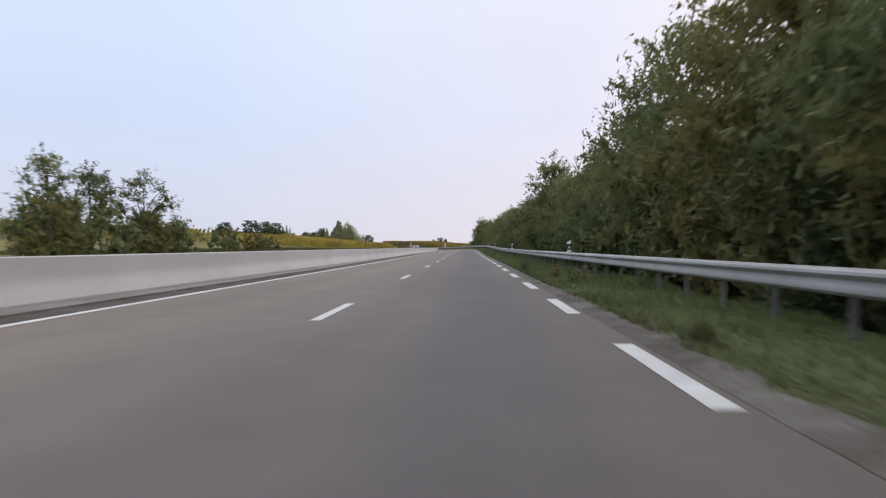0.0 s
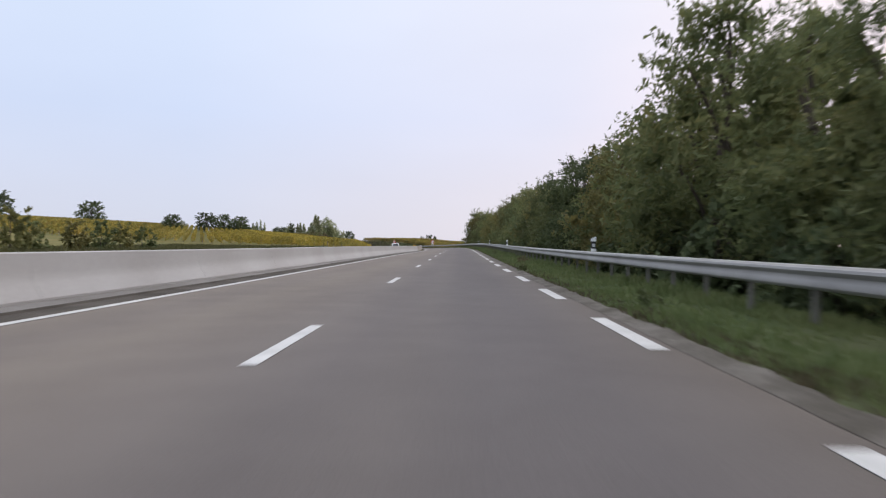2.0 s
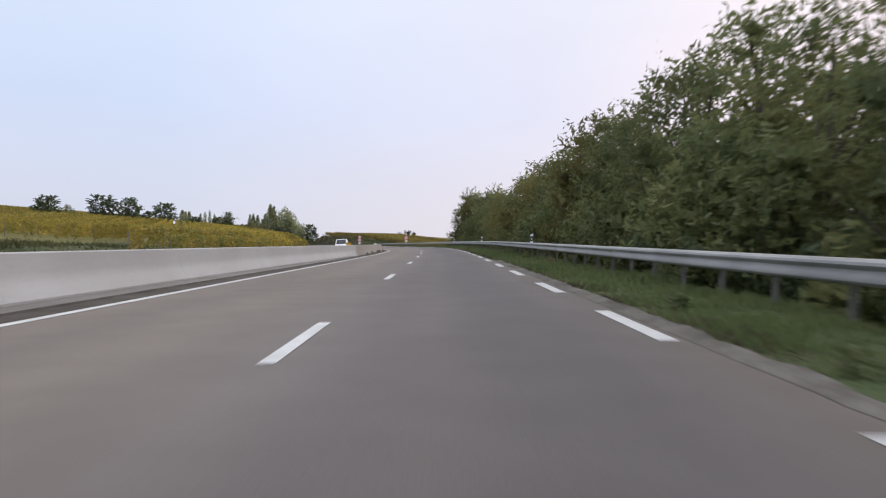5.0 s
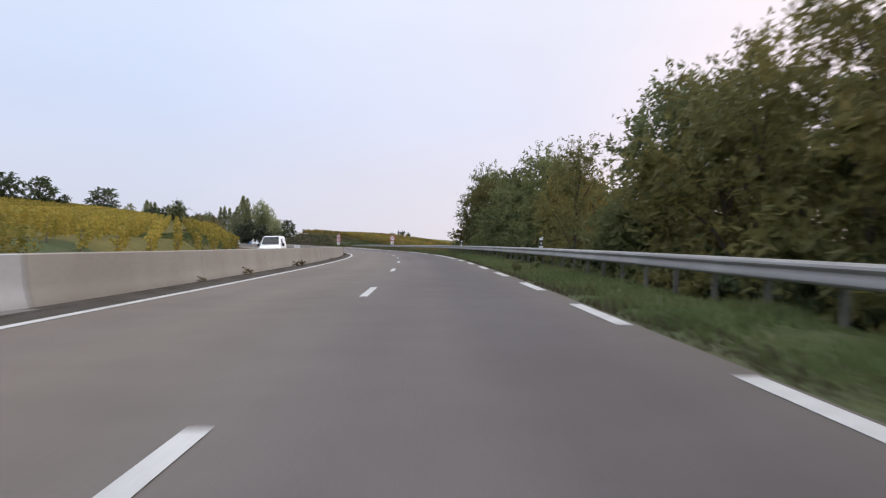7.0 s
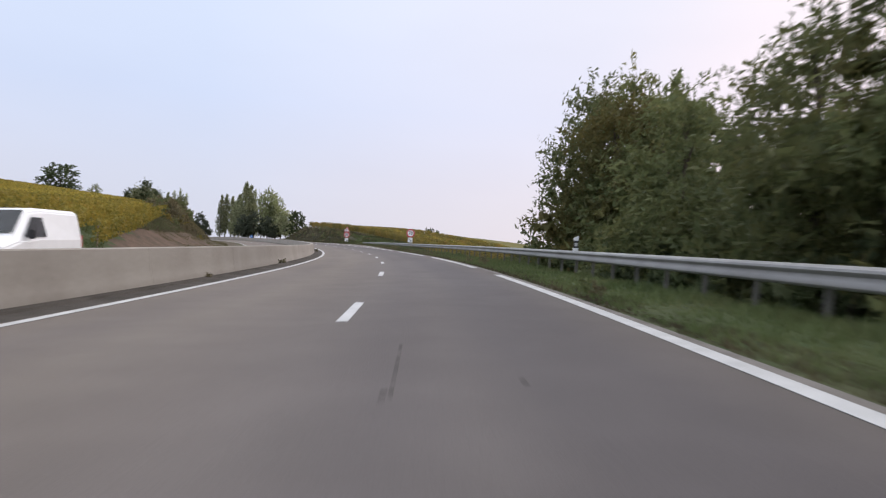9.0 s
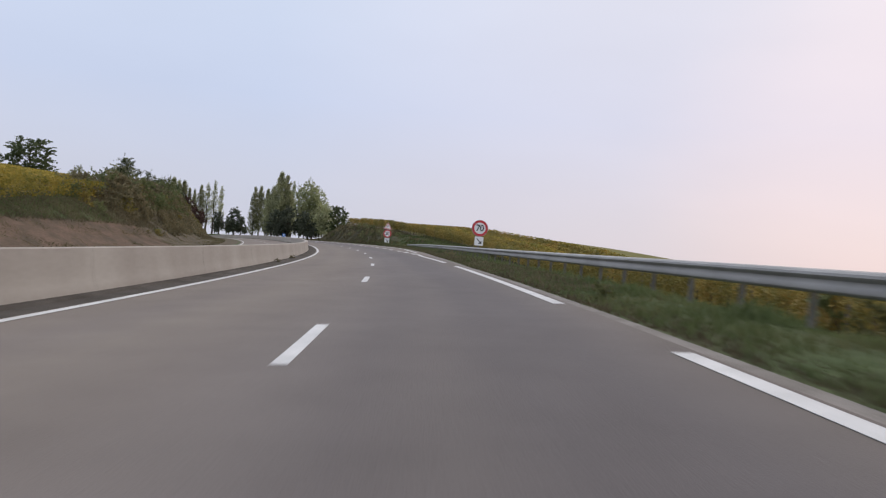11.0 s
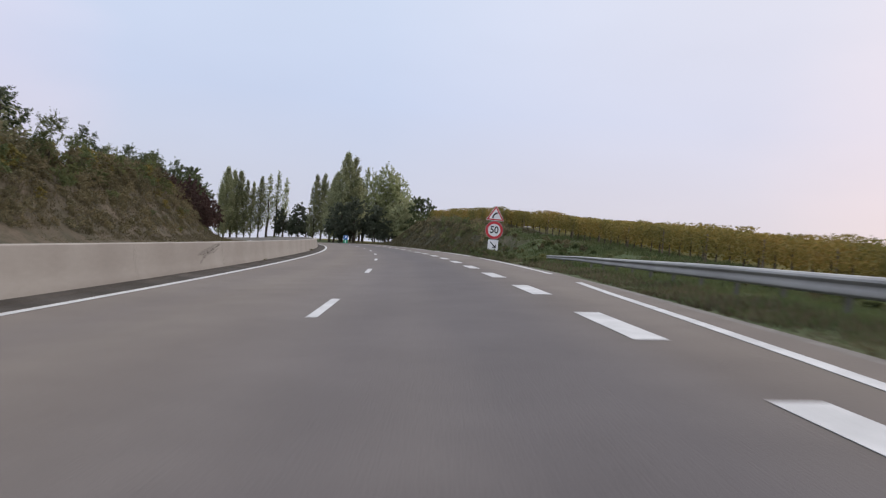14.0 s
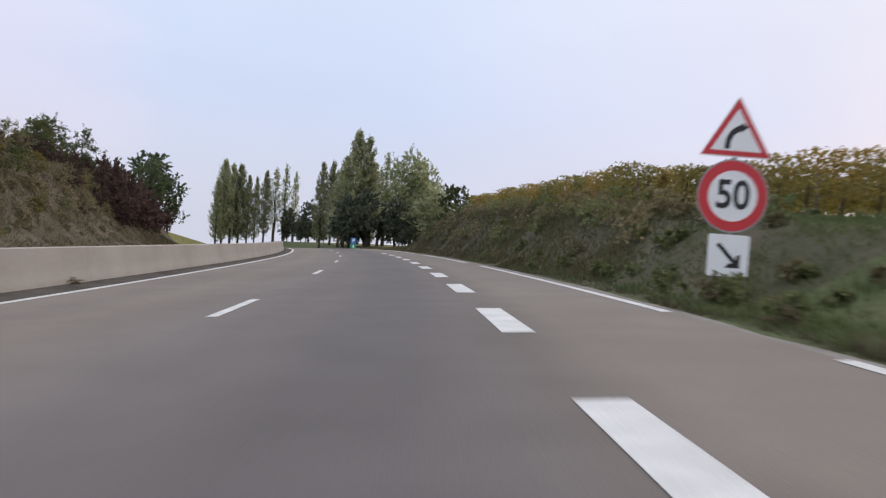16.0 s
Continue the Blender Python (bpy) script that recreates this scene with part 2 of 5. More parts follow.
def leaf_material(name, colours, through=0.35):
    """Leaves: colours spread over the leaves one by one and from plant to plant, some light passing through."""
    m = bpy.data.materials.new(name)
    m.use_nodes = True
    n, k = m.node_tree.nodes, m.node_tree.links
    b = n["Principled BSDF"]
    b.inputs["Roughness"].default_value, b.inputs["Specular IOR Level"].default_value = 0.6, 0.16
    geo, info = n.new("ShaderNodeNewGeometry"), n.new("ShaderNodeObjectInfo")
    ramp = n.new("ShaderNodeValToRGB")
    e = ramp.color_ramp.elements
    e[0].color, e[1].color = (*colours[0], 1), (*colours[-1], 1)
    for i, c in enumerate(colours[1:-1], 1):
        e.new(i / (len(colours) - 1)).color = (*c, 1)
    noise_t = n.new("ShaderNodeTexNoise")
    noise_t.inputs["Scale"].default_value = 0.35
    k.new(geo.outputs["Position"], noise_t.inputs["Vector"])
    add = n.new("ShaderNodeMath")
    add.operation = "MULTIPLY_ADD"
    k.new(geo.outputs["Random Per Island"], add.inputs[0])
    add.inputs[1].default_value = 0.42
    a2 = n.new("ShaderNodeMapRange")
    a2.inputs["From Min"].default_value, a2.inputs["From Max"].default_value = 0.3, 0.7
    a2.inputs["To Min"].default_value, a2.inputs["To Max"].default_value = 0.0, 0.58
    k.new(noise_t.outputs["Fac"], a2.inputs["Value"])
    k.new(a2.outputs[0], add.inputs[2])
    k.new(add.outputs[0], ramp.inputs[0])
    hsv = n.new("ShaderNodeHueSaturation")
    vr = n.new("ShaderNodeMapRange")
    vr.inputs["To Min"].default_value, vr.inputs["To Max"].default_value = 0.75, 1.25
    k.new(info.outputs["Random"], vr.inputs["Value"])
    k.new(vr.outputs[0], hsv.inputs["Value"])
    k.new(ramp.outputs[0], hsv.inputs["Color"])
    k.new(hsv.outputs[0], b.inputs["Base Color"])
    tr = n.new("ShaderNodeBsdfTranslucent")
    k.new(hsv.outputs[0], tr.inputs["Color"])
    mx = n.new("ShaderNodeMixShader")
    mx.inputs[0].default_value = through
    k.new(b.outputs[0], mx.inputs[1])
    k.new(tr.outputs[0], mx.inputs[2])
    k.new(mx.outputs[0], n["Material Output"].inputs["Surface"])
    return m


def asphalt_material():
    """Asphalt: each lane worn to its own grey across the road, blotches, fine grain."""
    m = material("asphalt", (0.252, 0.252, 0.252), 0.75, scale=0.2, spread=0.16, fine=55, bump=0.35, tint=(0.222, 0.220, 0.218), stretch=(1.6, 0.4, 1), spec=0.12)
    n, k = m.node_tree.nodes, m.node_tree.links
    at_d = n.new("ShaderNodeAttribute")
    at_d.attribute_name = "across"
    ramp = n.new("ShaderNodeValToRGB")
    e = ramp.color_ramp.elements
    stops = [(0.0, (0.278, 0.237, 0.205)), (0.20, (0.283, 0.242, 0.208)), (0.27, (0.255, 0.219, 0.194)), (0.35, (0.280, 0.241, 0.208)), (0.43, (0.248, 0.214, 0.191)), (0.50, (0.244, 0.215, 0.200)), (0.56, (0.206, 0.183, 0.178)), (0.61, (0.211, 0.188, 0.181)), (0.66, (0.180, 0.162, 0.162)),
             (0.73, (0.180, 0.162, 0.162)), (0.78, (0.211, 0.187, 0.178)), (0.82, (0.213, 0.184, 0.166)), (0.88, (0.279, 0.241, 0.210)), (1.0, (0.284, 0.245, 0.215))]
    e[0].position, e[0].color, e[1].position, e[1].color = 0.0, (*stops[0][1], 1), 1.0, (*stops[-1][1], 1)
    for q, c in stops[1:-1]:
        e.new(q).color = (*c, 1)
    wob = n.new("ShaderNodeTexNoise")
    wob.inputs["Scale"].default_value = 0.08
    k.new(n["Geometry"].outputs["Position"], wob.inputs["Vector"])
    add = n.new("ShaderNodeMath")
    add.operation = "MULTIPLY_ADD"
    k.new(wob.outputs["Fac"], add.inputs[0])
    add.inputs[1].default_value = 0.06
    k.new(at_d.outputs["Fac"], add.inputs[2])
    sub = n.new("ShaderNodeMath")
    sub.operation = "SUBTRACT"
    k.new(add.outputs[0], sub.inputs[0])
    sub.inputs[1].default_value = 0.03
    k.new(sub.outputs[0], ramp.inputs[0])
    blot = n.new("ShaderNodeTexNoise")
    blot.inputs["Scale"].default_value, blot.inputs["Detail"].default_value = 1.1, 6
    k.new(n["Geometry"].outputs["Position"], blot.inputs["Vector"])
    br = n.new("ShaderNodeMapRange")
    br.inputs["From Min"].default_value, br.inputs["From Max"].default_value = 0.3, 0.7
    br.inputs["To Min"].default_value, br.inputs["To Max"].default_value = 1.86, 2.14
    k.new(blot.outputs["Fac"], br.inputs["Value"])
    mu = n.new("ShaderNodeMix")
    mu.data_type, mu.blend_type = "RGBA", "MULTIPLY"
    mu.inputs[0].default_value = 1.0
    hsv = n["Hue/Saturation/Value"]
    dbl = n.new("ShaderNodeVectorMath")
    dbl.operation = "SCALE"
    dbl.inputs["Scale"].default_value = 2.0
    k.new(ramp.outputs[0], dbl.inputs[0])
    k.new(br.outputs[0], dbl.inputs["Scale"])
    k.new(hsv.outputs[0], mu.inputs[6])
    k.new(dbl.outputs[0], mu.inputs[7])
    k.new(mu.outputs[2], n["Principled BSDF"].inputs["Base Color"])
    return m


ASPHALT = asphalt_material()
ASPHALT_EDGE = material("asphalt_shoulder", (0.150, 0.136, 0.124), 0.85, scale=1.6, spread=0.35, fine=16, bump=0.7, tint=(0.095, 0.084, 0.073))
GUTTER = material("gutter_concrete", (0.150, 0.142, 0.135), 0.95, scale=0.5, spread=0.22, fine=18, bump=0.5, tint=(0.112, 0.104, 0.096))
GUTTER_DARK = material("dirty_gutter_asphalt", (0.074, 0.066, 0.058), 0.95, scale=0.9, spread=0.35, fine=18, bump=0.5, tint=(0.044, 0.039, 0.033), spec=0.1)
PAINT = material("road_paint", (0.44, 0.44, 0.435), 0.6, scale=2.2, spread=0.22, fine=45, bump=0.25)
CONCRETE = material("barrier_concrete", (0.355, 0.35, 0.35), 0.85, scale=0.35, spread=0.10, fine=14, bump=0.12, tint=(0.32, 0.312, 0.308))
CONCRETE_WARM = material("old_barrier_concrete", (0.285, 0.262, 0.232), 0.88, scale=0.5, spread=0.14, fine=12, bump=0.2, tint=(0.238, 0.215, 0.19))
STEEL = material("galvanised_steel", (0.29, 0.288, 0.284), 0.55, metal=0.5, scale=0.6, spread=0.2, fine=20, bump=0.05, tint=(0.22, 0.218, 0.215))
POSTGREY = material("weathered_post", (0.125, 0.122, 0.105), 0.85, scale=2.0, spread=0.3, fine=25, bump=0.2)
SKID = material("tyre_rubber_mark", (0.074, 0.065, 0.060), 0.8, scale=4, spread=0.3, fine=30, bump=0.1)
GRASS = material("verge_grass_soil", (0.050, 0.068, 0.030), 0.95, scale=0.5, spread=0.4, fine=7, bump=0.9, tint=(0.068, 0.074, 0.038), spec=0.08)
FIELD = material("vineyard_soil", (0.100, 0.096, 0.032), 0.95, scale=0.09, spread=0.45, fine=1.2, bump=0.8, tint=(0.130, 0.112, 0.042), spec=0.08)
EARTH = material("bank_earth", (0.108, 0.074, 0.054), 0.95, scale=0.45, spread=0.4, fine=3, bump=1.0, tint=(0.062, 0.048, 0.034), spec=0.08, stretch=(1, 1, 3))
BANK_SOIL = material("vineyard_bank_soil", (0.074, 0.066, 0.046), 0.95, scale=0.5, spread=0.4, fine=4, bump=1.0, tint=(0.048, 0.048, 0.030), spec=0.08)
BANK_BROWN = material("overgrown_bank_soil", (0.098, 0.079, 0.057), 0.95, scale=0.6, spread=0.4, fine=4, bump=1.0, tint=(0.060, 0.053, 0.036), spec=0.08)
SOIL = material("verge_soil", (0.122, 0.112, 0.101), 0.9, scale=1.4, spread=0.5, fine=18, bump=1.0, tint=(0.062, 0.056, 0.047), spec=0.08)
BARK = material("bark", (0.075, 0.06, 0.045), 0.95, scale=2, spread=0.4, fine=25, bump=0.8)
LEAF = leaf_material("locust_leaves", [(0.078, 0.102, 0.048), (0.105, 0.126, 0.055), (0.136, 0.147, 0.061), (0.180, 0.167, 0.067)], 0.48)
# Darkened copy of the locust leaves: the wood's deep shade painted into their colour.
LEAF_SHADE = leaf_material("shaded_locust_leaves", [(0.044, 0.058, 0.028), (0.058, 0.074, 0.032), (0.080, 0.092, 0.038)], 0.4)
LEAF_BROWN = leaf_material("browning_leaves", [(0.087, 0.094, 0.039), (0.127, 0.120, 0.045), (0.175, 0.142, 0.050)], 0.48)
LEAF_YELLOW = leaf_material("turning_leaves", [(0.105, 0.100, 0.036), (0.172, 0.142, 0.042), (0.250, 0.182, 0.048)], 0.42)
LEAF_DARK = leaf_material("dark_needles", [(0.058, 0.068, 0.050), (0.078, 0.090, 0.062), (0.100, 0.110, 0.072)], 0.35)
LEAF_DEEP = leaf_material("deep_green_leaves", [(0.060, 0.081, 0.041), (0.081, 0.103, 0.051), (0.108, 0.124, 0.055)], 0.4)
# Both leaf colours below are paled past real foliage: distance haze put into colour.
LEAF_POPLAR_HAZED = leaf_material("hazed_poplar_leaves", [(0.195, 0.215, 0.125), (0.26, 0.275, 0.155), (0.33, 0.32, 0.18)], 0.55)
LEAF_PALE_HAZED = leaf_material("hazed_pale_leaves", [(0.23, 0.26, 0.14), (0.30, 0.325, 0.17), (0.38, 0.375, 0.20)], 0.55)
LEAF_VINE = leaf_material("vine_leaves", [(0.094, 0.110, 0.034), (0.179, 0.162, 0.040), (0.274, 0.207, 0.045), (0.319, 0.207, 0.052)])
LEAF_VINE_GOLD = leaf_material("golden_vine_leaves", [(0.125, 0.122, 0.030), (0.215, 0.182, 0.038), (0.31, 0.235, 0.044), (0.34, 0.225, 0.048)], 0.4)
LEAF_VINE_BROWN = leaf_material("browning_vine_leaves", [(0.092, 0.10, 0.037), (0.155, 0.137, 0.043), (0.235, 0.176, 0.05), (0.29, 0.178, 0.054)], 0.42)
LEAF_RED = leaf_material("red_bush_leaves", [(0.058, 0.042, 0.036), (0.080, 0.047, 0.041), (0.070, 0.053, 0.038)], 0.42)
LEAF_SCRUB = leaf_material("scrub_leaves", [(0.098, 0.095, 0.056), (0.154, 0.132, 0.073), (0.213, 0.168, 0.090)], 0.42)
BLADE = leaf_material("grass_blades", [(0.070, 0.096, 0.038), (0.100, 0.128, 0.050), (0.146, 0.152, 0.070)], 0.4)
BANK_BLADE = leaf_material("brown_grass_blades", [(0.070, 0.063, 0.041), (0.105, 0.090, 0.053), (0.140, 0.117, 0.068)])
OLIVE_BANK = leaf_material("olive_brown_grass_blades", [(0.066, 0.062, 0.036), (0.098, 0.088, 0.048), (0.135, 0.114, 0.062)])
OLIVE_BLADE = leaf_material("olive_grass_blades", [(0.055, 0.060, 0.026), (0.090, 0.092, 0.036), (0.13, 0.115, 0.05)])
DARK_BLADE = leaf_material("dark_grass_blades", [(0.050, 0.068, 0.029), (0.075, 0.094, 0.038), (0.110, 0.106, 0.050)])
DRY = leaf_material("dry_grass_blades", [(0.055, 0.052, 0.032), (0.09, 0.078, 0.046), (0.13, 0.108, 0.062)])
WHITE = material("sign_white", (0.72, 0.73, 0.74), 0.45, scale=2, spread=0.06, bump=0.0)
RED = material("sign_red", (0.50, 0.035, 0.045), 0.45, scale=2, spread=0.08, bump=0.0)
BLACK = material("sign_black", (0.018, 0.018, 0.02), 0.5, spread=0.1, bump=0.0)
YELLOW = material("sign_yellow", (0.75, 0.42, 0.02), 0.5, spread=0.1, bump=0.0)
GREYBACK = material("sign_back", (0.3, 0.31, 0.32), 0.5, metal=0.3, spread=0.1, bump=0.0)
BLUE = material("sign_blue", (0.03, 0.14, 0.42), 0.45, spread=0.1, bump=0.0)
GREEN = material("sign_green", (0.03, 0.28, 0.16), 0.45, spread=0.1, bump=0.0)
VANPAINT = material("van_white_paint", (0.78, 0.79, 0.80), 0.3, spread=0.04, bump=0.0, spec=0.5)
GLASS_DARK = material("dark_window_glass", (0.03, 0.035, 0.04), 0.06, spread=0.05, bump=0.0, spec=0.8)
RUBBER = material("rubber", (0.02, 0.02, 0.02), 0.85, spread=0.2)
LAMPGLASS = material("headlight_glass", (0.75, 0.77, 0.8), 0.15, metal=0.4, spread=0.05, bump=0.0)
WOODPOST = material("vine_post_wood", (0.20, 0.165, 0.13), 0.9, spread=0.4, fine=30)


# ---- mesh helpers ----
def mesh_of(name, verts, faces, *mats, index=None, flat=True):
    me = bpy.data.meshes.new(name)
    me.from_pydata([tuple(v) for v in np.asarray(verts, float).tolist()], [], [tuple(f) for f in np.asarray(faces).tolist()] if not isinstance(faces, list) else faces)
    for m in mats:
        me.materials.append(m)
    if index is not None:
        me.polygons.foreach_set("material_index", np.asarray(index, np.int32))
    if not flat:
        me.polygons.foreach_set("use_smooth", np.ones(len(me.polygons), bool))
    me.update()
    return me


def quads(name, corners, mat):
    """A mesh of loose faces: corners n x 3 or 4 x 3."""
    n, m = corners.shape[:2]
    me = bpy.data.meshes.new(name)
    me.vertices.add(m * n)
    me.vertices.foreach_set("co", np.ascontiguousarray(corners, np.float32).ravel())
    me.loops.add(m * n)
    me.loops.foreach_set("vertex_index", np.arange(m * n, dtype=np.int32))
    me.polygons.add(n)
    me.polygons.foreach_set("loop_start", np.arange(0, m * n, m, dtype=np.int32))
    me.materials.append(mat)
    me.update(calc_edges=True)
    return me


def part(name, bm, mat, parent, label="", smooth_shade=False):
    me = bpy.data.meshes.new(name)
    bm.to_mesh(me)
    bm.free()
    me.materials.append(mat)
    if smooth_shade:
        me.polygons.foreach_set("use_smooth", np.ones(len(me.polygons), bool))
    return part_mesh(name, me, parent, label)


def part_mesh(name, me, parent, label="", place=None):
    ob = new(name, me)
    ob.parent = parent
    if place is not None:
        ob.matrix_local = place
    if label:
        tagged(ob, label)
    return ob


def thing(name, place, label, category, group="", kind=""):
    ob = new(name)
    ob.matrix_world = place
    return tagged(ob, label, category, group, kind)


def box(bm, x0, x1, y0, y1, z0, z1):
    m = Matrix.LocRotScale(((x0 + x1) / 2, (y0 + y1) / 2, (z0 + z1) / 2), None, (x1 - x0, y1 - y0, z1 - z0))
    return bmesh.ops.create_cube(bm, size=1, matrix=m)["verts"]


def box_bm(x0, x1, y0, y1, z0, z1, bevel=0.0):
    bm = bmesh.new()
    box(bm, x0, x1, y0, y1, z0, z1)
    if bevel:
        bmesh.ops.bevel(bm, geom=bm.edges[:], offset=bevel, segments=2, affect="EDGES")
    return bm


def sweep(name, s_values, profile, *mats, index=None, closed=False, smooth_shade=False):
    """A profile of (d, up) points, or a function of s that gives one, drawn along the road."""
    rings = []
    for s in s_values:
        p = np.array(profile(s) if callable(profile) else profile, float)
        rings.append(at(np.full(len(p), s), p[:, 0], p[:, 1]))
    rings = np.array(rings)
    n, m = rings.shape[:2]
    faces, idx = [], []
    for i in range(n - 1):
        for j in range(m if closed else m - 1):
            a, b = i * m + j, i * m + (j + 1) % m
            faces.append((a, b, b + m, a + m))
            idx.append(index[j] if index else 0)
    if closed:
        faces += [tuple(range(m - 1, -1, -1)), tuple(range((n - 1) * m, n * m))]
        idx += [0, 0]
    me = mesh_of(name, rings.reshape(-1, 3), faces, *mats, index=idx, flat=not smooth_shade)
    if smooth_shade:
        me.set_sharp_from_angle(angle=radians(28))
    return me


def span(a, b, step):
    return np.linspace(a, b, max(2, int(round((b - a) / step)) + 1))


# ---- ground, roads ----
def bank_earth(s):
    """How far left the bare earth of the cutting reaches."""
    return np.interp(s, [222, 232, 245, 262, 300, 330, 360, 400, 436], [-15.0, -17.0, -20.0, -22.3, -22.0, -20.6, -18.6, -17.4, -17])


def build_ground():
    s = np.concatenate([np.arange(-60, 420, 3.0), np.arange(420, 521, 5.0)])
    d = np.array([-165, -140, -120, -100, -85, -72, -60, -52, -45, -40, -36, -32, -29, -27, -25, -23.5, -22, -20.5, -19, -18, -17, -16.2, -15.4, -14.6, -13.9, -13.2, -9,
                  -5, 0, 3.4, 4.0, 4.5, 5, 5.5, 6, 6.5, 7, 7.5, 8, 8.6, 9.2, 9.8, 10.5, 11.2, 12, 13, 14.5, 16, 18, 21, 25, 30, 36, 45, 56, 70, 90, 120])
    S, Dd = np.meshgrid(s, d, indexing="ij")
    P = at(S.ravel(), Dd.ravel())
    z = terrain(P[:, 0], P[:, 1])
    rough = np.array([noise.noise((x * 0.7, y * 0.7, 0)) + 0.5 * noise.noise((x * 1.9, y * 1.9, 3)) for x, y in P[:, :2]])
    wild = np.clip((np.abs(Dd.ravel() + 4.5) - 9.6) / 4, 0, 1)
    P[:, 2] = z + rough * 0.16 * wild
    n, m = len(s), len(d)
    faces, idx = [], []
    for i in range(n - 1):
        for j in range(m - 1):
            a = i * m + j
            faces.append((a, a + 1, a + m + 1, a + m))
            sm, dm = s[i], (d[j] + d[j + 1]) / 2
            earth = (-29 if sm > 300 else bank_earth(sm)) < dm < -13.9 and 222 < sm < 470
            field = dm < -26 or dm > 14 or 184 < sm < 222 and dm < -16
            idx.append(4 if earth and sm > 304 else 2 if earth else 3 if 338 < sm < 445 and 7 < dm < 14 else 1 if field else 0)
    verts = list(P)
    # the land beyond, out to the horizon
    g = np.sign(np.linspace(-1, 1, 81)) * np.abs(np.linspace(-1, 1, 81)) ** 2.6 * 4200
    X, Y = np.meshgrid(g, g + 220, indexing="ij")
    zz = terrain(X.ravel(), Y.ravel())
    ss, dd = road_sd(X.ravel(), Y.ravel())
    inside = (ss > -58) & (ss < 518) & (dd > -160) & (dd < 115)
    zz = zz - 2.5 * inside - 14 * ((ss > -30) & (ss < 490) & (dd > -130) & (dd < 88)) - 7 * ((ss >= 490) & (ss < 620) & (dd > -130) & (dd < 88))
    base = len(verts)
    verts += list(np.stack([X.ravel(), Y.ravel(), zz], -1))
    k = len(g)
    for i in range(k - 1):
        for j in range(k - 1):
            a = base + i * k + j
            faces.append((a, a + k, a + k + 1, a + 1))
            idx.append(1)
    me = mesh_of("ground", verts, faces, GRASS, FIELD, EARTH, BANK_SOIL, BANK_BROWN, index=idx, flat=False)
    return tagged(new("ground", me), "grassy verge and vineyard land with bare earth cutting", "ground", kind="structure")


build_ground()

S_ROAD = span(-55, 515, 2.0)
road = tagged(new("road", sweep("road", S_ROAD, lambda s: [(-4.02, 0), (-2.9, 0), (-0.9, 0), (0.9, 0), (2.7, 0), (3.78, 0), (max(3.8, float(edge_right(s)) - float(np.interp(s, [126, 140], [0.1, 0.25]))), 0), (float(edge_right(s)), -0.02), (float(edge_right(s)) + 0.06, -0.16)], ASPHALT, ASPHALT_EDGE,
                                index=[0, 0, 0, 0, 0, 0, 1, 1])), "worn grey asphalt carriageway with two lanes", "road", kind="structure")
opposite = tagged(new("road_opposite", sweep("road_opposite", S_ROAD, [(-13.6, -0.15), (-13.5, 0), (-9.5, 0), (-5.75, 0)], ASPHALT)), "grey asphalt carriageway behind the concrete barrier", "road", kind="structure")


def store_across(me):
    """Where across the road each point lies, 0 at 6 m left of the lane line and 1 at 6 m right of it."""
    co = np.empty(3 * len(me.vertices), np.float32)
    me.vertices.foreach_get("co", co)
    co = co.reshape(-1, 3)
    d = road_sd(co[:, 0].astype(float), co[:, 1].astype(float))[1]
    me.attributes.new("across", "FLOAT", "POINT").data.foreach_set("value", ((d + 6) / 12).astype(np.float32))


store_across(road.data)
store_across(opposite.data)


def marking(name, s0, s1, d0, width, parent=road):
    """A painted line on the road; d0 may be a function of s."""
    f = d0 if callable(d0) else (lambda s: d0)
    me = sweep(name, span(s0, s1, 2.0), lambda s: [(f(s) - width / 2, 0.004), (f(s) - width / 2, 0.007), (f(s) + width / 2, 0.007), (f(s) + width / 2, 0.004)], PAINT)
    return part_mesh(name, me, parent)


for i in range(-4, 36):
    marking("lane_dash", 13 * i, 13 * i + 3, 0.0, 0.15)
for i in range(-7, 30):
    s0 = -5.55 + 6.5 * i
    s0 += float(np.interp(s0, [85, 137], [0.12, 0.55]))
    marking("edge_dash", s0, s0 + 3.05, float(np.interp(s0, [100, 137], [3.68, 3.64])), 0.2)
for s0, s1 in ((189.3, 208.9), (214.9, 234.9), (240.6, 260.3), (265.2, 284.95)):
    marking("edge_line", s0, s1, lambda s: 3.68 + 0.36 * float(smooth((s - 279) / 7)), 0.21)


def crumble(s):
    """Broken outer edge of the shoulder."""
    return 0.16 * noise.noise((s * 0.9, 3.1, 0)) + 0.12 * noise.noise((s * 2.7, 8.2, 0))


def shoulder(s):
    e, w = float(edge_right(s)), crumble(s)
    a, q = max(e - 0.12, 3.81) + 0.03 * noise.noise((s * 1.9, 4, 0)), float(np.interp(s, [0, 6, 10, 20, 40], [1.1, 1.0, 0.5, 0.55, 0.8]))
    return [(a, 0.004), (max(a + 0.01, e - 0.06 * q + w * 0.4 * q), 0.012 + 0.006 * noise.noise((s * 1.7, 1, 0))), (e + (0.12 + w * 0.7) * q, 0.035 + 0.05 * noise.noise((s * 2.1, 5, 0))), (e + (0.26 + w) * q, 0.02 + 0.05 * noise.noise((s * 1.3, 9, 0))), (e + (0.42 + w) * q, -0.12)]


for s0, s1 in ((-30, 132),):
    tagged(new("verge_edge", sweep("verge_edge", span(s0, s1, 0.4), shoulder, SOIL, smooth_shade=True)), "crumbling strip of gravel and soil at the asphalt edge", "soil strip", kind="structure")


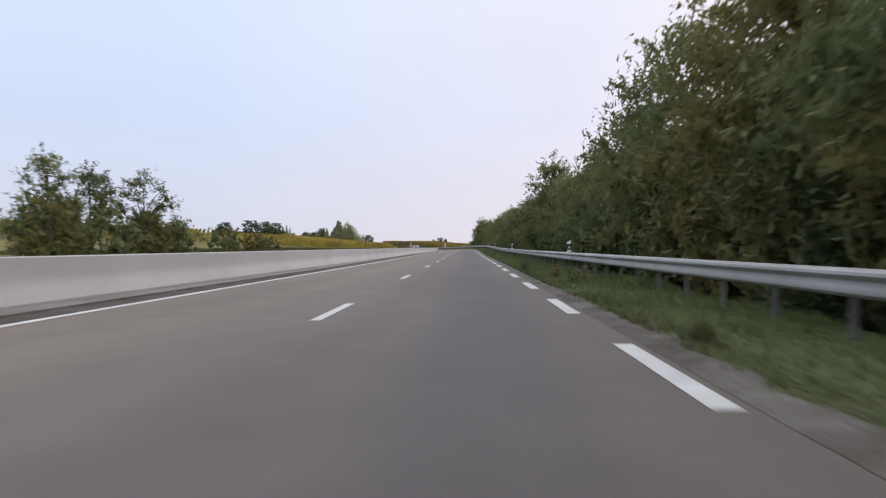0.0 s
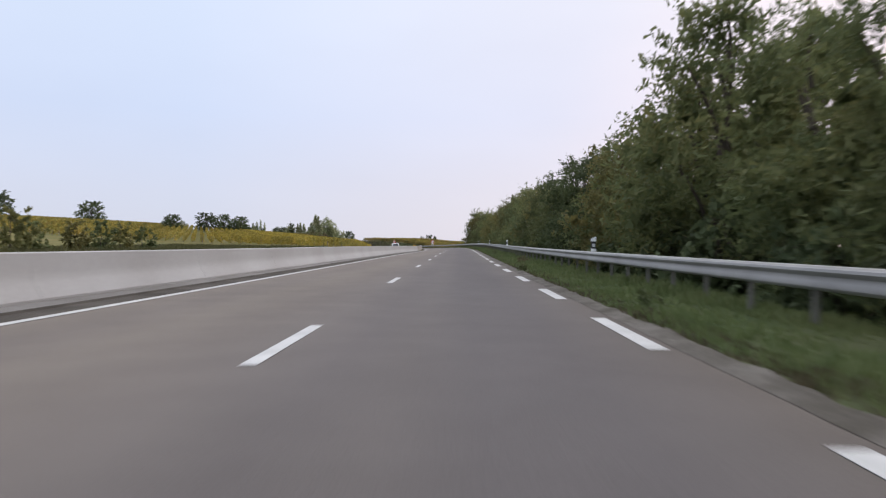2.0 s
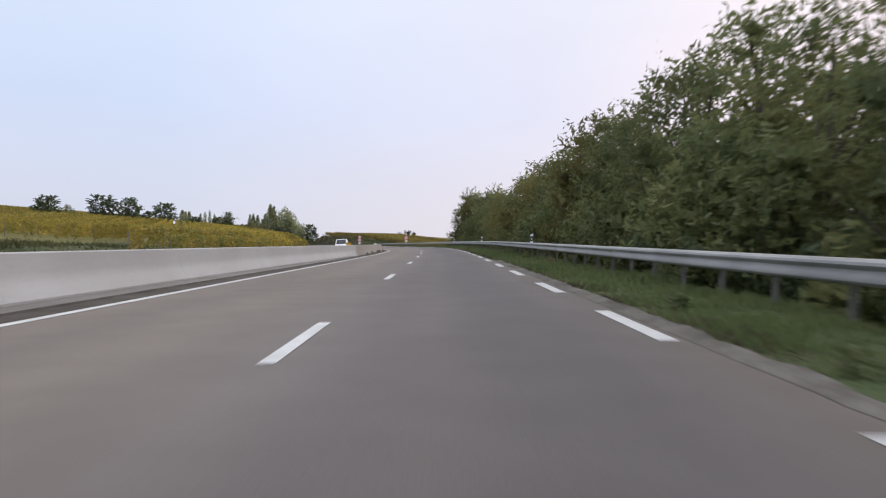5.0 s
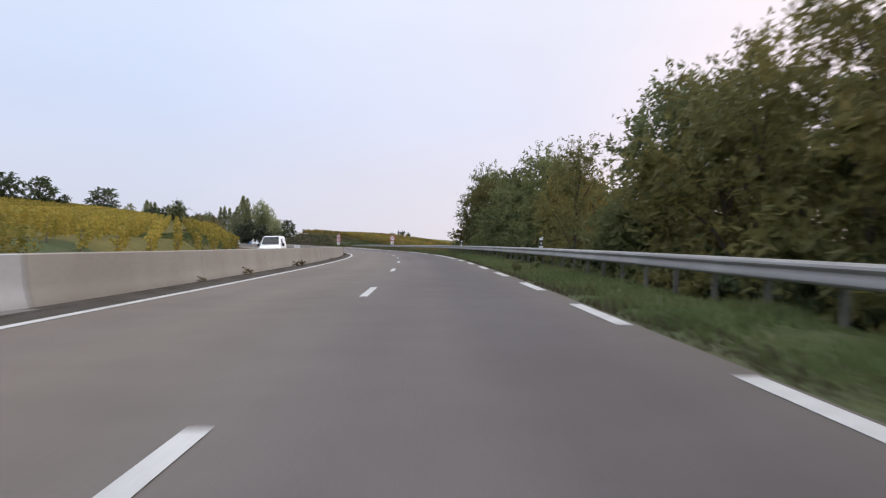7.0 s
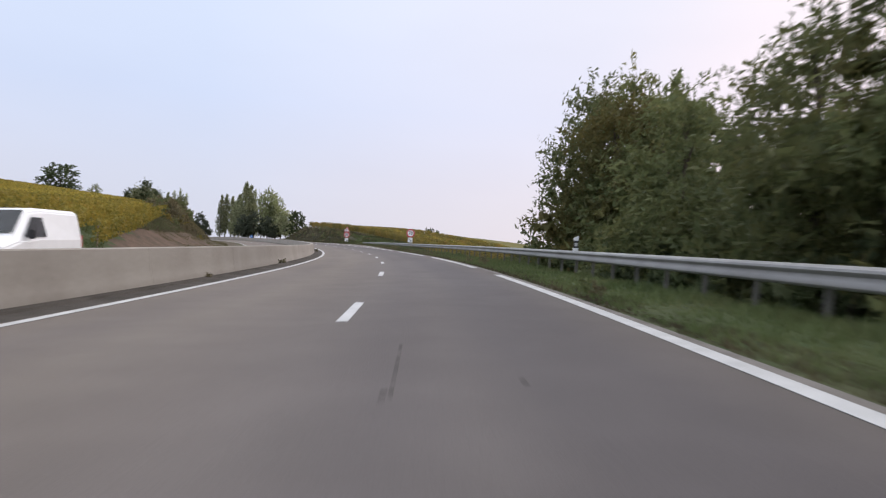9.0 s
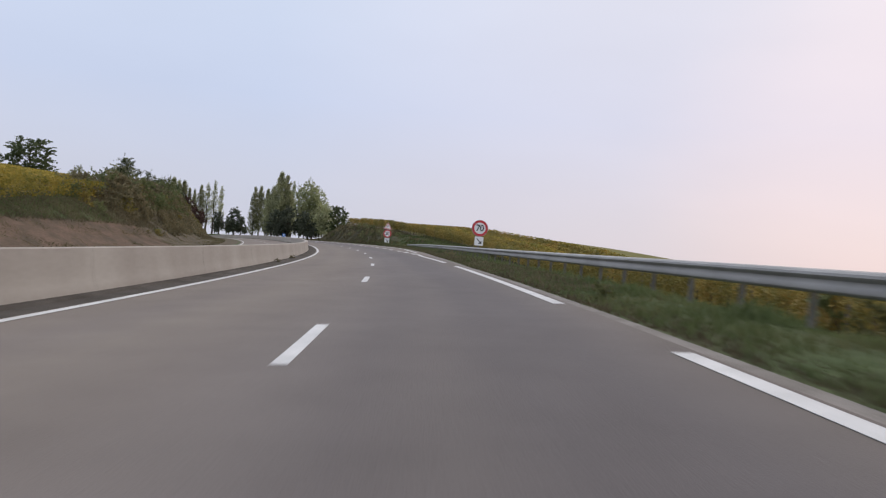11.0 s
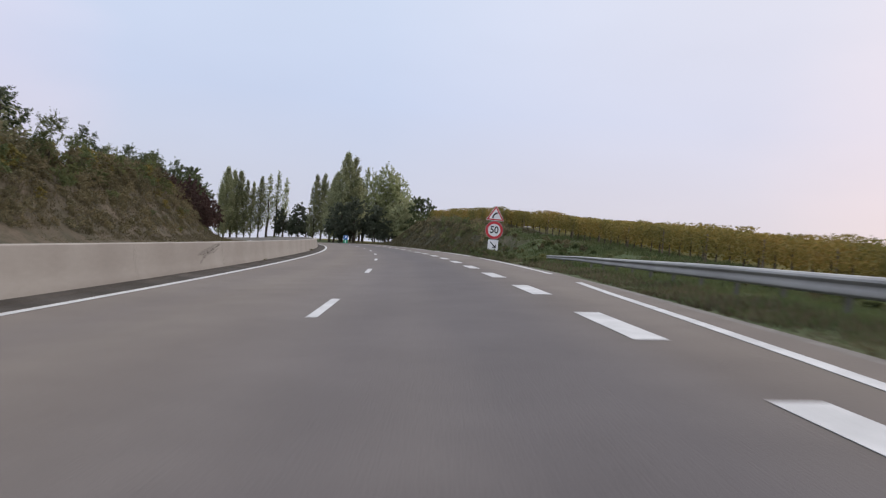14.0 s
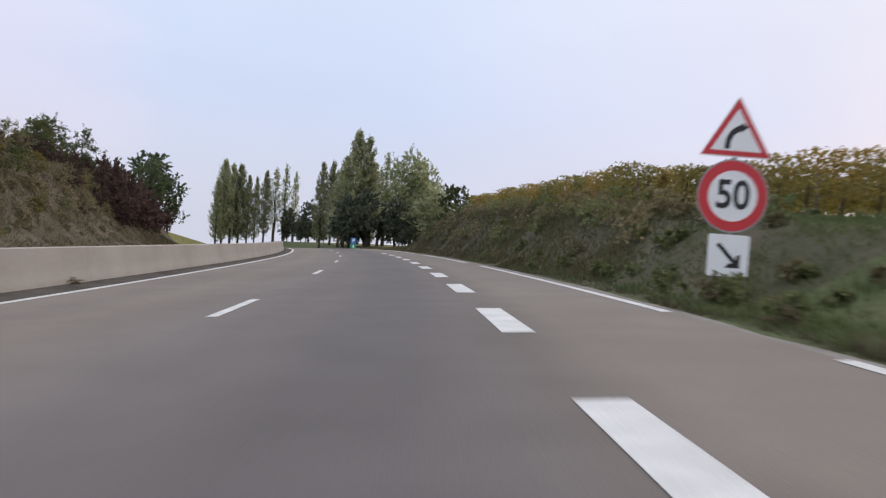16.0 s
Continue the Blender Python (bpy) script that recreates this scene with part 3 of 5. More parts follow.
def outer(s):
    return float(np.interp(s, [286, 289.8, 294.7, 305, 308, 313, 326, 338, 355, 400, 520], [4.1, 4.42, 4.78, 5.36, 5.62, 5.92, 6.2, 6.42, 6.45, 6.6, 6.6]))


for s0, s1 in ((289.8, 308.2), (312.9, 334.2), (338.6, 360), (364.5, 386), (390, 411), (415, 436)):
    marking("edge_line", s0, s1, outer, 0.17)
for s0 in (285.15, 291.15, 297.15, *(303.5 + 6.5 * i for i in range(14))):
    marking("exit_dash", s0 + (0.22 if s0 > 303 else 0), s0 + (3.22 if s0 > 303 else 3), 3.85, 0.38)
for s0 in range(-55, 515, 30):
    marking("left_line", s0, s0 + 30, -3.87, 0.17)
for i in range(-2, 36):
    marking("lane_dash", 13 * i + 4, 13 * i + 7, -9.6, 0.15, opposite)
for s0 in range(-55, 515, 30):
    marking("left_line", s0, s0 + 30, -13.1, 0.17, opposite)

# strip between the left line and the barrier
for s0, s1, m in ((-55, 153, GUTTER), (153, 515, GUTTER_DARK)):
    tagged(new("gutter", sweep("gutter", span(s0, s1, 2.5), [(-4.02, 0.0), (-4.03, 0.005), (-4.46, 0.015), (-4.50, 0.05), (-5.75, 0.05)], m, GUTTER_DARK, index=[1, 1, 1, 0])), "dirty gutter strip beside the barrier", "gutter", kind="structure")


# ---- concrete barrier ----
def barrier_profile(s):
    if s < 153.2:
        return [(-5.12, 0.0), (-5.12, 0.09), (-5.20, 0.24), (-5.265, 0.34), (-5.305, 0.43), (-5.325, 0.52), (-5.36, 0.84), (-5.38, 0.86), (-5.56, 0.86), (-5.58, 0.84), (-5.615, 0.52), (-5.675, 0.34), (-5.82, 0.09), (-5.82, 0.0)]
    return [(-4.74, 0.0), (-4.74, 0.06), (-4.785, 0.20), (-4.815, 0.30), (-4.835, 0.40), (-4.852, 0.52), (-4.90, 0.85), (-4.92, 0.87), (-5.20, 0.87), (-5.22, 0.85), (-5.268, 0.52), (-5.305, 0.30), (-5.38, 0.06), (-5.38, 0.0)]


barrier = thing("concrete_barrier", pose(0, 0, 0), "long grey concrete safety barrier between the carriageways", "barrier")
for s0 in range(-51, 147, 8):
    part_mesh("barrier_block", sweep("barrier_block", span(s0 + 0.004, s0 + (7.996 if s0 < 140 else 12.2), 2.0), barrier_profile, CONCRETE, closed=True, smooth_shade=True), barrier)
for s0 in range(154, 514, 8):
    part_mesh("barrier_wall", sweep("barrier_wall", span(s0 + (0.005 if s0 > 154 else -0.75), s0 + 7.995, 2.0), barrier_profile, CONCRETE_WARM, closed=True, smooth_shade=True), barrier, "beige cast concrete barrier wall")


def worn(mat, amount, scale):
    """Let a mark be broken up, so that the surface under it shows through."""
    n, k = mat.node_tree.nodes, mat.node_tree.links
    tx, ramp, clear, mx = n.new("ShaderNodeTexNoise"), n.new("ShaderNodeMapRange"), n.new("ShaderNodeBsdfTransparent"), n.new("ShaderNodeMixShader")
    tx.inputs["Scale"].default_value, tx.inputs["Detail"].default_value = scale, 5
    ramp.inputs["From Min"].default_value, ramp.inputs["From Max"].default_value = 0.35, 0.7
    ramp.inputs["To Min"].default_value, ramp.inputs["To Max"].default_value = amount, 1.0
    k.new(n["Geometry"].outputs["Position"], tx.inputs["Vector"])
    k.new(tx.outputs["Fac"], ramp.inputs["Value"])
    k.new(ramp.outputs[0], mx.inputs[0])
    k.new(n["Principled BSDF"].outputs[0], mx.inputs[1])
    k.new(clear.outputs[0], mx.inputs[2])
    k.new(mx.outputs[0], n["Material Output"].inputs["Surface"])


worn(SKID, 0.62, 5)


def scuff(points, widths):
    """A rubbed tyre mark along (s, height) points on the face of the newer barrier."""
    v = []
    for (s, h), w in zip(points, widths):
        for q in (h - w / 2, h + w / 2):
            d = float(np.interp(q, [0.06, 0.20, 0.30, 0.40, 0.52, 0.85], [-4.74, -4.785, -4.815, -4.835, -4.852, -4.90])) + 0.006
            v.append(at(s, d, q))
    me = mesh_of("tyre_scuff", v, [(2 * i, 2 * i + 2, 2 * i + 3, 2 * i + 1) for i in range(len(points) - 1)], SKID)
    return part_mesh("tyre_scuff", me, barrier, "dark rubbed tyre scuff")


scuff([(311.0, 0.50), (311.5, 0.54), (312.2, 0.62), (313.0, 0.72), (313.7, 0.80)], [0.03, 0.13, 0.16, 0.14, 0.05])
scuff([(311.2, 0.25), (311.45, 0.36), (311.8, 0.47), (312.3, 0.54), (313.0, 0.66), (313.7, 0.78)], [0.05, 0.10, 0.13, 0.07, 0.06, 0.02])
scuff([(312.2, 0.50), (312.9, 0.56), (313.5, 0.66)], [0.02, 0.07, 0.02])
scuff([(314.0, 0.10), (314.1, 0.22), (314.2, 0.42)], [0.06, 0.10, 0.03])
scuff([(274.7, 0.47), (275.4, 0.62), (276.5, 0.78)], [0.02, 0.06, 0.02])
for s0, s1, d0, w in ((190.4, 193.0, 0.80, 0.035), (190.9, 191.2, 1.75, 0.05), (190.3, 190.7, 0.75, 0.05)):
    me = sweep("skid_mark", span(s0, s1, 0.4), [(d0 - w / 2, 0.004), (d0 + w / 2, 0.004)], SKID)
    part_mesh("skid_mark", me, road, "short dark skid mark")


# ---- guard rail ----
def rail_d(s):
    return float(np.interp(s, [0, 272, 300, 310, 327.7], [6.1, 6.15, 7.3, 7.9, 9.0]))


def rail_top(s):
    x, y, _ = at(s, rail_d(s))
    return float(np.interp(s, [240, 272, 305, 314, 320, 327.7], [0.78, 0.74, 0.62, 0.52, 0.47, 0.35]))


W_BEAM = [(0.0, 0.0), (-0.045, -0.012), (-0.072, -0.04), (-0.08, -0.075), (-0.066, -0.105), (-0.046, -0.13), (-0.042, -0.155), (-0.052, -0.195), (-0.064, -0.235), (-0.062, -0.265), (-0.04, -0.295), (0.0, -0.31)]
guard_rail = thing("guard_rail", pose(0, 0, 0), "long galvanised steel guard rail on grassy verge", "guard rail")
for s0 in np.arange(-20, 327, 4.0):
    s1 = min(s0 + 4.03, 327.7)
    flat = lambda s: float(np.interp(s, [306, 327.7], [1.0, 0.5]))
    front = lambda s: [(rail_d(s) + a, rail_top(s) + b * flat(s)) for a, b in W_BEAM] + [(rail_d(s) + a + 0.006, rail_top(s) + b * flat(s)) for a, b in W_BEAM[::-1]]
    part_mesh("beam", sweep("beam", span(s0, s1, 2.0), front, STEEL, closed=True, smooth_shade=True), guard_rail)


def rail_post_mesh():
    bm = bmesh.new()
    box(bm, -0.04, 0.04, -0.003, 0.003, -1.0, 0.0)
    box(bm, -0.04, -0.034, 0.003, 0.055, -1.0, 0.0)
    box(bm, 0.034, 0.04, 0.003, 0.055, -1.0, 0.0)
    me = bpy.data.meshes.new("rail_post")
    bm.to_mesh(me)
    bm.free()
    me.materials.append(POSTGREY)
    return me


POST = rail_post_mesh()
for s0 in 74.4 + 2.0103 * np.arange(-46, 125):
    p = at(s0, rail_d(s0) + 0.13, rail_top(s0) - 0.03)
    part_mesh("rail_post", POST, guard_rail, place=pose(*p, 0, 0, heading(s0)))


# ---- trees ----
def tube(bm, pts, radii, sides=6):
    rings = []
    for i, p in enumerate(pts):
        d = (Vector(pts[min(i + 1, len(pts) - 1)]) - Vector(pts[max(i - 1, 0)])).normalized()
        q = d.to_track_quat("Z", "Y")
        rings.append([bm.verts.new(Vector(p) + q @ Vector((math.cos(a) * radii[i], math.sin(a) * radii[i], 0))) for a in np.linspace(0, 2 * math.pi, sides, endpoint=False)])
    for a, b in zip(rings, rings[1:]):
        for i in range(sides):
            bm.faces.new((a[i], a[(i + 1) % sides], b[(i + 1) % sides], b[i]))
    bm.faces.new(rings[-1])


def leaf_quads(rng, centres, size, droop=0.3, long=1.9):
    """One bent leaf spray at each centre."""
    n = len(centres)
    a = rng.normal(size=(n, 3))
    a[:, 2] -= droop
    a /= np.linalg.norm(a, axis=1)[:, None]
    b = np.cross(a, rng.normal(size=(n, 3)))
    b /= np.linalg.norm(b, axis=1)[:, None] + 1e-9
    sz = size * rng.uniform(0.5, 1.35, (n, 1))
    a, b = a * sz * long / 2, b * sz / 2
    c = np.cross(a, b)
    c /= np.linalg.norm(c, axis=1)[:, None] + 1e-9
    bend = c * sz * 0.25
    return np.stack([centres - a, centres + a * 0.7 + b + bend, centres + a * 0.5 - b - bend], 1)


def crown_points(rng, lobes, n, shell, reach):
    """Points in a union of lobes (centre, radii), denser near their surface, in clusters along twigs."""
    per = 16
    vol = np.array([r[0] * r[1] * r[2] for _, r in lobes]) ** 0.75
    m = n // per + 1
    pick = rng.choice(len(lobes), m, p=vol / vol.sum())
    c = np.array([l[0] for l in lobes])[pick]
    r = np.array([l[1] for l in lobes])[pick]
    u = rng.normal(size=(m, 3))
    u /= np.linalg.norm(u, axis=1)[:, None]
    rad = rng.uniform(0, 1, (m, 1)) ** (1 / 3) * (1 - shell) + shell * rng.uniform(0.7, 1.1, (m, 1))
    tips = c + u * rad * r
    out = u + np.array([0, 0, 0.25])
    out /= np.linalg.norm(out, axis=1)[:, None]
    length = rng.uniform(0.35, 1.0, (m, 1, 1)) * reach
    k = rng.uniform(-0.6, 1, (m, per, 1))
    pts = tips[:, None] + out[:, None] * k * length + rng.normal(size=(m, per, 3)) * 0.085 * reach ** 0.5
    pts[:, :, 2] -= 0.14 * np.clip(k[:, :, 0], 0, 1) ** 2 * reach
    return pts.reshape(-1, 3)[:n]


def tree(name, seed, height, spread, leaf_mat, label, category="tree", leaves=6500, size=0.2, low=0.12, lobes=16, trunk=0.16, lean=0.0, narrow=False, shell=0.55, limbs=7, reach=0.8, core=0, long=1.9):
    """A tree with tapered trunk, limbs and a crown of many leaf sprays, built at the origin."""
    rng = np.random.default_rng(seed)
    ob = thing(name, pose(0, 0, 0), label, category)
    L = []
    for i in range(lobes):
        f = low + (0.95 - low) * (i + rng.uniform(0.2, 0.8)) / lobes
        zc = height * f
        width = spread * (math.sin(math.pi * min(1, 0.18 + 0.8 * f)) ** 0.7) if not narrow else spread * (1.0 - 0.85 * max(0, f - 0.35) / 0.65)
        ang, rr = i * 2.4 + rng.uniform(-0.7, 0.7), width * rng.uniform(0.3, 0.85) if not narrow else width * rng.uniform(0.1, 0.55)
        rad = spread * rng.uniform(0.24, 0.44) * (1.15 - 0.5 * f)
        L.append(((math.cos(ang) * rr + lean * f, math.sin(ang) * rr, zc), (rad, rad, rad * (rng.uniform(0.55, 0.9) if not narrow else 2.4))))
    L.append(((lean, 0, height * 0.93), (spread * 0.2, spread * 0.2, height * 0.08)))
    bm = bmesh.new()
    top = height * 0.9
    pts = [(lean * f + rng.normal() * 0.13 * f, rng.normal() * 0.13 * f, top * f) for f in np.linspace(0, 1, 7)]
    pts[0] = (0, 0, -0.5)
    tube(bm, pts, [trunk * (1.25 - 1.12 * f) for f in np.linspace(0, 1, 7)], 7)
    part("trunk", bm, BARK, ob)
    order = list(range(lobes))
    rng.shuffle(order)
    for i in order[:limbs]:
        c, r = L[i]
        bm = bmesh.new()
        z0 = max(0.3, c[2] - 0.9 * math.hypot(c[0], c[1]) - 0.5) * 0.9
        f0 = min(1, z0 / top)
        a, b = Vector((lean * f0, 0, z0)), Vector(c) * 1.03
        mid = a.lerp(b, 0.5) + Vector((rng.normal() * 0.15, rng.normal() * 0.15, 0.25))
        tube(bm, [a, mid, b], [trunk * 0.45, trunk * 0.28, 0.012], 5)
        part("limb", bm, BARK, ob)
    pts = crown_points(rng, L, leaves, shell, reach)
    pts = pts[pts[:, 2] > 0.1]
    sprays = leaf_quads(rng, pts, size, long=long)
    if core:
        inner = crown_points(rng, [(c, tuple(q * 0.7 for q in r)) for c, r in L[:-1] if c[2] < 0.72 * height], core, 0.3, 0.5)
        sprays = np.concatenate([sprays, leaf_quads(rng, inner[inner[:, 2] > 0.3], 0.24, long=1.5)])
    part_mesh("crown", quads("crown", sprays, leaf_mat), ob)
    return ob


def plant(kind, s, d, turn=0.0, size=1.0, group="", sink=0.15, tall=1.0):
    x, y, _ = at(s, d)
    return plant_xy(kind, x, y, turn, size, group, sink, tall)


def plant_xy(kind, x, y, turn=0.0, size=1.0, group="", sink=0.15, tall=1.0):
    c = copy_thing(kind, pose(0, 0, 0))
    c.matrix_world = pose(x, y, ground_z(x, y) - sink, 0, 0, turn) @ Matrix.Diagonal((size, size, size * tall, 1))
    return tagged(c, group=group)


def discard(ob):
    for o in (*ob.children_recursive, ob):
        bpy.data.objects.remove(o)


rng0 = random.Random(5)
front = [tree("locust_tree", 10 + i, 8.0, 3.0, m, lab, leaves=n, core=1200, low=0.14, size=0.086, lobes=15, shell=0.66, reach=1.0, long=3.5) for i, (m, lab, n) in enumerate((
    (LEAF, "dense green locust tree behind the guard rail", 9200), (LEAF, "dense green locust tree behind the guard rail", 9200), (LEAF_BROWN, "brownish green locust tree behind the guard rail", 9000),
    (LEAF, "airy green locust tree behind the guard rail", 8600), (LEAF_BROWN, "airy browning locust tree behind the guard rail", 9000), (LEAF_SHADE, "locust tree behind the guard rail, green darkened as shade", 9000)))]
golden = tree("locust_tree", 30, 8.0, 2.6, LEAF_YELLOW, "locust tree with yellowing leaves behind the guard rail", leaves=12500, core=1800, size=0.078, low=0.06, shell=0.6, reach=1.0, long=3.5)
airy = tree("locust_tree", 31, 8.0, 2.6, LEAF_BROWN, "airy locust tree with thinning brown leaves behind the guard rail", leaves=7000, size=0.078, low=0.22, shell=0.5, reach=1.2, long=3.2)
young = [tree("young_locust_tree", 34 + i, 8.0, 3.0, m, "young locust tree with sparse green leaves", leaves=4200, size=0.14, low=0.1, lobes=13, limbs=6, reach=1.3, long=3.0) for i, m in enumerate((LEAF_DEEP, LEAF))]
rear = [tree("locust_tree", 40 + i, 8.0, 3.2, LEAF, "dark green locust tree deeper in the roadside wood", leaves=2400, size=0.265, low=0.08, lobes=14, limbs=4, long=2.8) for i in range(3)]
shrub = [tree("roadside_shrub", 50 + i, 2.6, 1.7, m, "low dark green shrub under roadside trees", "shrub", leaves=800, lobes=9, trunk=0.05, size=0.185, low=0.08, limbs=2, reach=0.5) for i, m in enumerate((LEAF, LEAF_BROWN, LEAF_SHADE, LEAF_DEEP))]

# the wood along the right-hand verge, with its roofline
ROOF_S = [-26, 12, 20, 24, 28, 31, 34, 36, 39, 42, 46, 52, 55, 57.5, 60, 61, 65, 69, 71, 75, 80, 86, 91, 95, 98, 101, 110, 120, 130, 145, 152, 157, 163, 168, 187, 192, 197, 203, 207, 211, 215, 219]
ROOF_H = [9.5, 9.2, 9.2, 7.6, 7.4, 7.2, 7.1, 5.8, 4.9, 5.3, 6.3, 7.4, 8.9, 8.4, 7.0, 7.0, 7.2, 7.0, 6.3, 6.7, 7.0, 7.3, 5.8, 6.2, 7.0, 6.3, 6.8, 7.4, 7.5, 8.0, 7.0, 6.6, 6.8, 7.0, 6.4, 7.0, 7.9, 7.1, 6.9, 6.6, 7.7, 9.2]


def wood_tree(kind, s, d, h, wide=1.12):
    k = h / 8.0
    w = min(k, wide)
    plant(kind, s, d, rng0.uniform(0, 360), w, "roadside wood", 0.3, k / w)


s = -26.0
while s < 218:
    h = float(np.interp(s, ROOF_S, ROOF_H)) + float(np.interp(s, [80, 170], [0.8, 1.5]))
    gap = 168.5 < s < 187
    if not gap:
        # from 75 to 88 the trees wear the leaf copy darkened for deep shade
        wood_tree(front[5 if 75 < s < 88 else (0, 1, 3, 0, 1, 3, 2, 4)[rng0.randrange(8)]], s, rng0.uniform(9.7, 10.7), h * rng0.uniform(0.93, 1.05))
    if not gap:
        plant(rear[rng0.randrange(3)], s + 1.5, rng0.uniform(12.8, 15.0), rng0.uniform(0, 360), h / 8 * rng0.uniform(0.78, 0.97), "roadside wood", 0.3)
    for _ in range(2):
        # undergrowth uses the darker leaf colours, painting in the shade below the crowns
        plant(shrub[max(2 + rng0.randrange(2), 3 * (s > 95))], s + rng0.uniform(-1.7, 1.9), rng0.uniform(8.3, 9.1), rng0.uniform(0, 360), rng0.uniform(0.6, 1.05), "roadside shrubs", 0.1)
    s += rng0.uniform(3.0, 4.0)
for kind, s, d, h, wide in ((golden, 184.2, 9.9, 7.2, 0.85), (golden, 180.2, 10.1, 6.0, 0.8), (front[3], 188.6, 10.6, 6.6, 0.9), (front[2], 174.8, 11.0, 4.4, 0.8), (front[0], 172.4, 10.6, 5.4, 0.8), (front[1], 169.2, 10.3, 9.0, 1.05),
                           (front[0], 222.2, 10.5, 10.9, 1.15), (front[1], 218.4, 11.0, 10.8, 1.0), (rear[1], 221.0, 13.5, 9.0, 1.15), (rear[0], 218.2, 12.6, 9.8, 1.15), (rear[2], 222.0, 13.4, 8.8, 1.1), (front[3], 219.6, 9.8, 9.4, 1.0), (shrub[0], 224.5, 9.4, 6.0, 0.8), (airy, 177.6, 8.6, 7.6, 0.8), (rear[0], 190, 13.5, 5.6, 1), (rear[1], 181.5, 14.0, 4.6, 1), (rear[2], 171.5, 14.0, 4.6, 1)):
    wood_tree(kind, s, d, h, wide)
for kind, s, d, h in ((front[5], 82.5, 11.7, 6.9), (front[5], 86.8, 11.9, 6.3), (rear[1], 90.5, 13.2, 6.6), (front[5], 79.0, 11.6, 6.6), (front[3], 32.5, 11.6, 6.2), (rear[2], 36.0, 12.6, 5.4), (rear[0], 30.0, 12.6, 6.8)):
    plant(kind, s, d, s * 47 % 360, h / 8, "roadside wood", 0.3)
for s, d, z in ((229, 10.0, 0.8), (232, 9.6, 0.8), (234.5, 10.5, 0.9), (237, 11.5, 0.8), (240, 10.0, 0.55), (243, 11.0, 0.6), (236, 9.2, 0.5), (246, 12.0, 0.7)):
    plant(shrub[int(s) % 2], s, d, s * 41 % 360, z, "roadside shrubs", 0.1)

# trees left of the opposite carriageway at the start
for s, d, z, k in ((34, -17.6, 0.70, 3), (29.5, -18.6, 0.68, 0), (24, -17.8, 0.70, 1), (18, -19.5, 0.85, 1), (40.5, -18.2, 0.40, 3), (12, -18, 0.9, 3), (5, -18, 0.95, 0)):
    plant(front[k], s, d, s * 37 % 360, z, "trees by the opposite carriageway")
for s, d, z in ((36, -16.2, 1.0), (31, -16.0, 1.1), (26, -16.2, 1.2), (21, -16.0, 1.2), (44, -16.5, 0.9)):
    plant(shrub[int(s) % 2], s, d, s * 67 % 360, z, "shrubs by the opposite carriageway", 0.1)

# poplars, pines and broad trees where the road bends away
def poplar_tree(seed, height, spread, leaf_mat, leaves, branches, bare=0.1):
    """A columnar poplar: bare foot, branches sweeping up close to the trunk, pointed top."""
    rng = np.random.default_rng(seed)
    ob = thing("poplar", pose(0, 0, 0), "tall slim poplar, thinning autumn leaves paled as by haze", "tree")
    bm = bmesh.new()
    f = np.linspace(0, 1, 8)
    tube(bm, [(0, 0, -0.6)] + [(rng.normal() * 0.1, rng.normal() * 0.1, height * 0.95 * q) for q in f[1:]], [0.34 - 0.32 * q for q in f], 7)
    part("trunk", bm, BARK, ob)
    pts = []
    shape = lambda q: spread * np.interp(q, [0, bare, 0.25, 0.42, 0.6, 0.8, 0.93, 1.0], [0.3, 0.6, 1.0, 1.15, 1.06, 0.76, 0.46, 0.16])
    for i in range(branches):
        q = bare + (0.96 - bare) * ((i + rng.uniform(0, 1)) / branches) ** 0.92
        a = i * 2.4 + rng.uniform(-0.5, 0.5)
        rise = height * rng.uniform(0.07, 0.16) * (1.1 - 0.6 * q)
        tip = min(1.0, q + rise / height)
        out = float(shape(tip)) * rng.uniform(0.55, 1.12)
        start, end = np.array([0, 0, height * q]), np.array([math.cos(a) * out, math.sin(a) * out, height * tip])
        if i % 4 == 0:
            bm = bmesh.new()
            tube(bm, [tuple(start), tuple(start * 0.45 + end * 0.55 - np.array([0, 0, 0.35])), tuple(end)], [0.07, 0.04, 0.012], 4)
            part("limb", bm, BARK, ob)
        n = max(4, int(leaves / branches * (0.5 + out / spread)))
        k = rng.uniform(0.12, 1.06, (n, 1)) ** 0.75
        line = start + (end - start) * k - np.array([0, 0, 1.1]) * k * (1 - k)
        pts.append(line + rng.normal(size=(n, 3)) * np.array([0.21, 0.21, 0.34]) * (0.5 + 0.28 * out))
    part_mesh("crown", quads("crown", leaf_quads(rng, np.concatenate(pts), 0.21), leaf_mat), ob)
    return ob


poplar = [poplar_tree(70, 19, 2.5, LEAF_POPLAR_HAZED, 10000, 104, 0.05), poplar_tree(71, 19, 2.0, LEAF_POPLAR_HAZED, 5600, 80, 0.07), poplar_tree(72, 19, 1.35, LEAF_PALE_HAZED, 1700, 56, 0.14), poplar_tree(73, 19, 2.3, LEAF_POPLAR_HAZED, 7600, 92, 0.07)]
broad = [tree("broad_tree", 80 + i, 11, 4.4, m, "broad green tree near the bend", leaves=n, size=sz, low=0.22, lobes=24, trunk=0.22, reach=1.25, shell=0.45) for i, (m, n, sz) in enumerate(((LEAF_PALE_HAZED, 6000, 0.21), (LEAF_POPLAR_HAZED, 4200, 0.27), (LEAF_DEEP, 5000, 0.29)))]
pine = [tree("dark_pine", 90 + i, 9, 3.4, LEAF_DARK, "dark dense pine below the poplars", leaves=5200, size=0.28, low=0.2, lobes=20, trunk=0.2, reach=1.1) for i in range(2)]


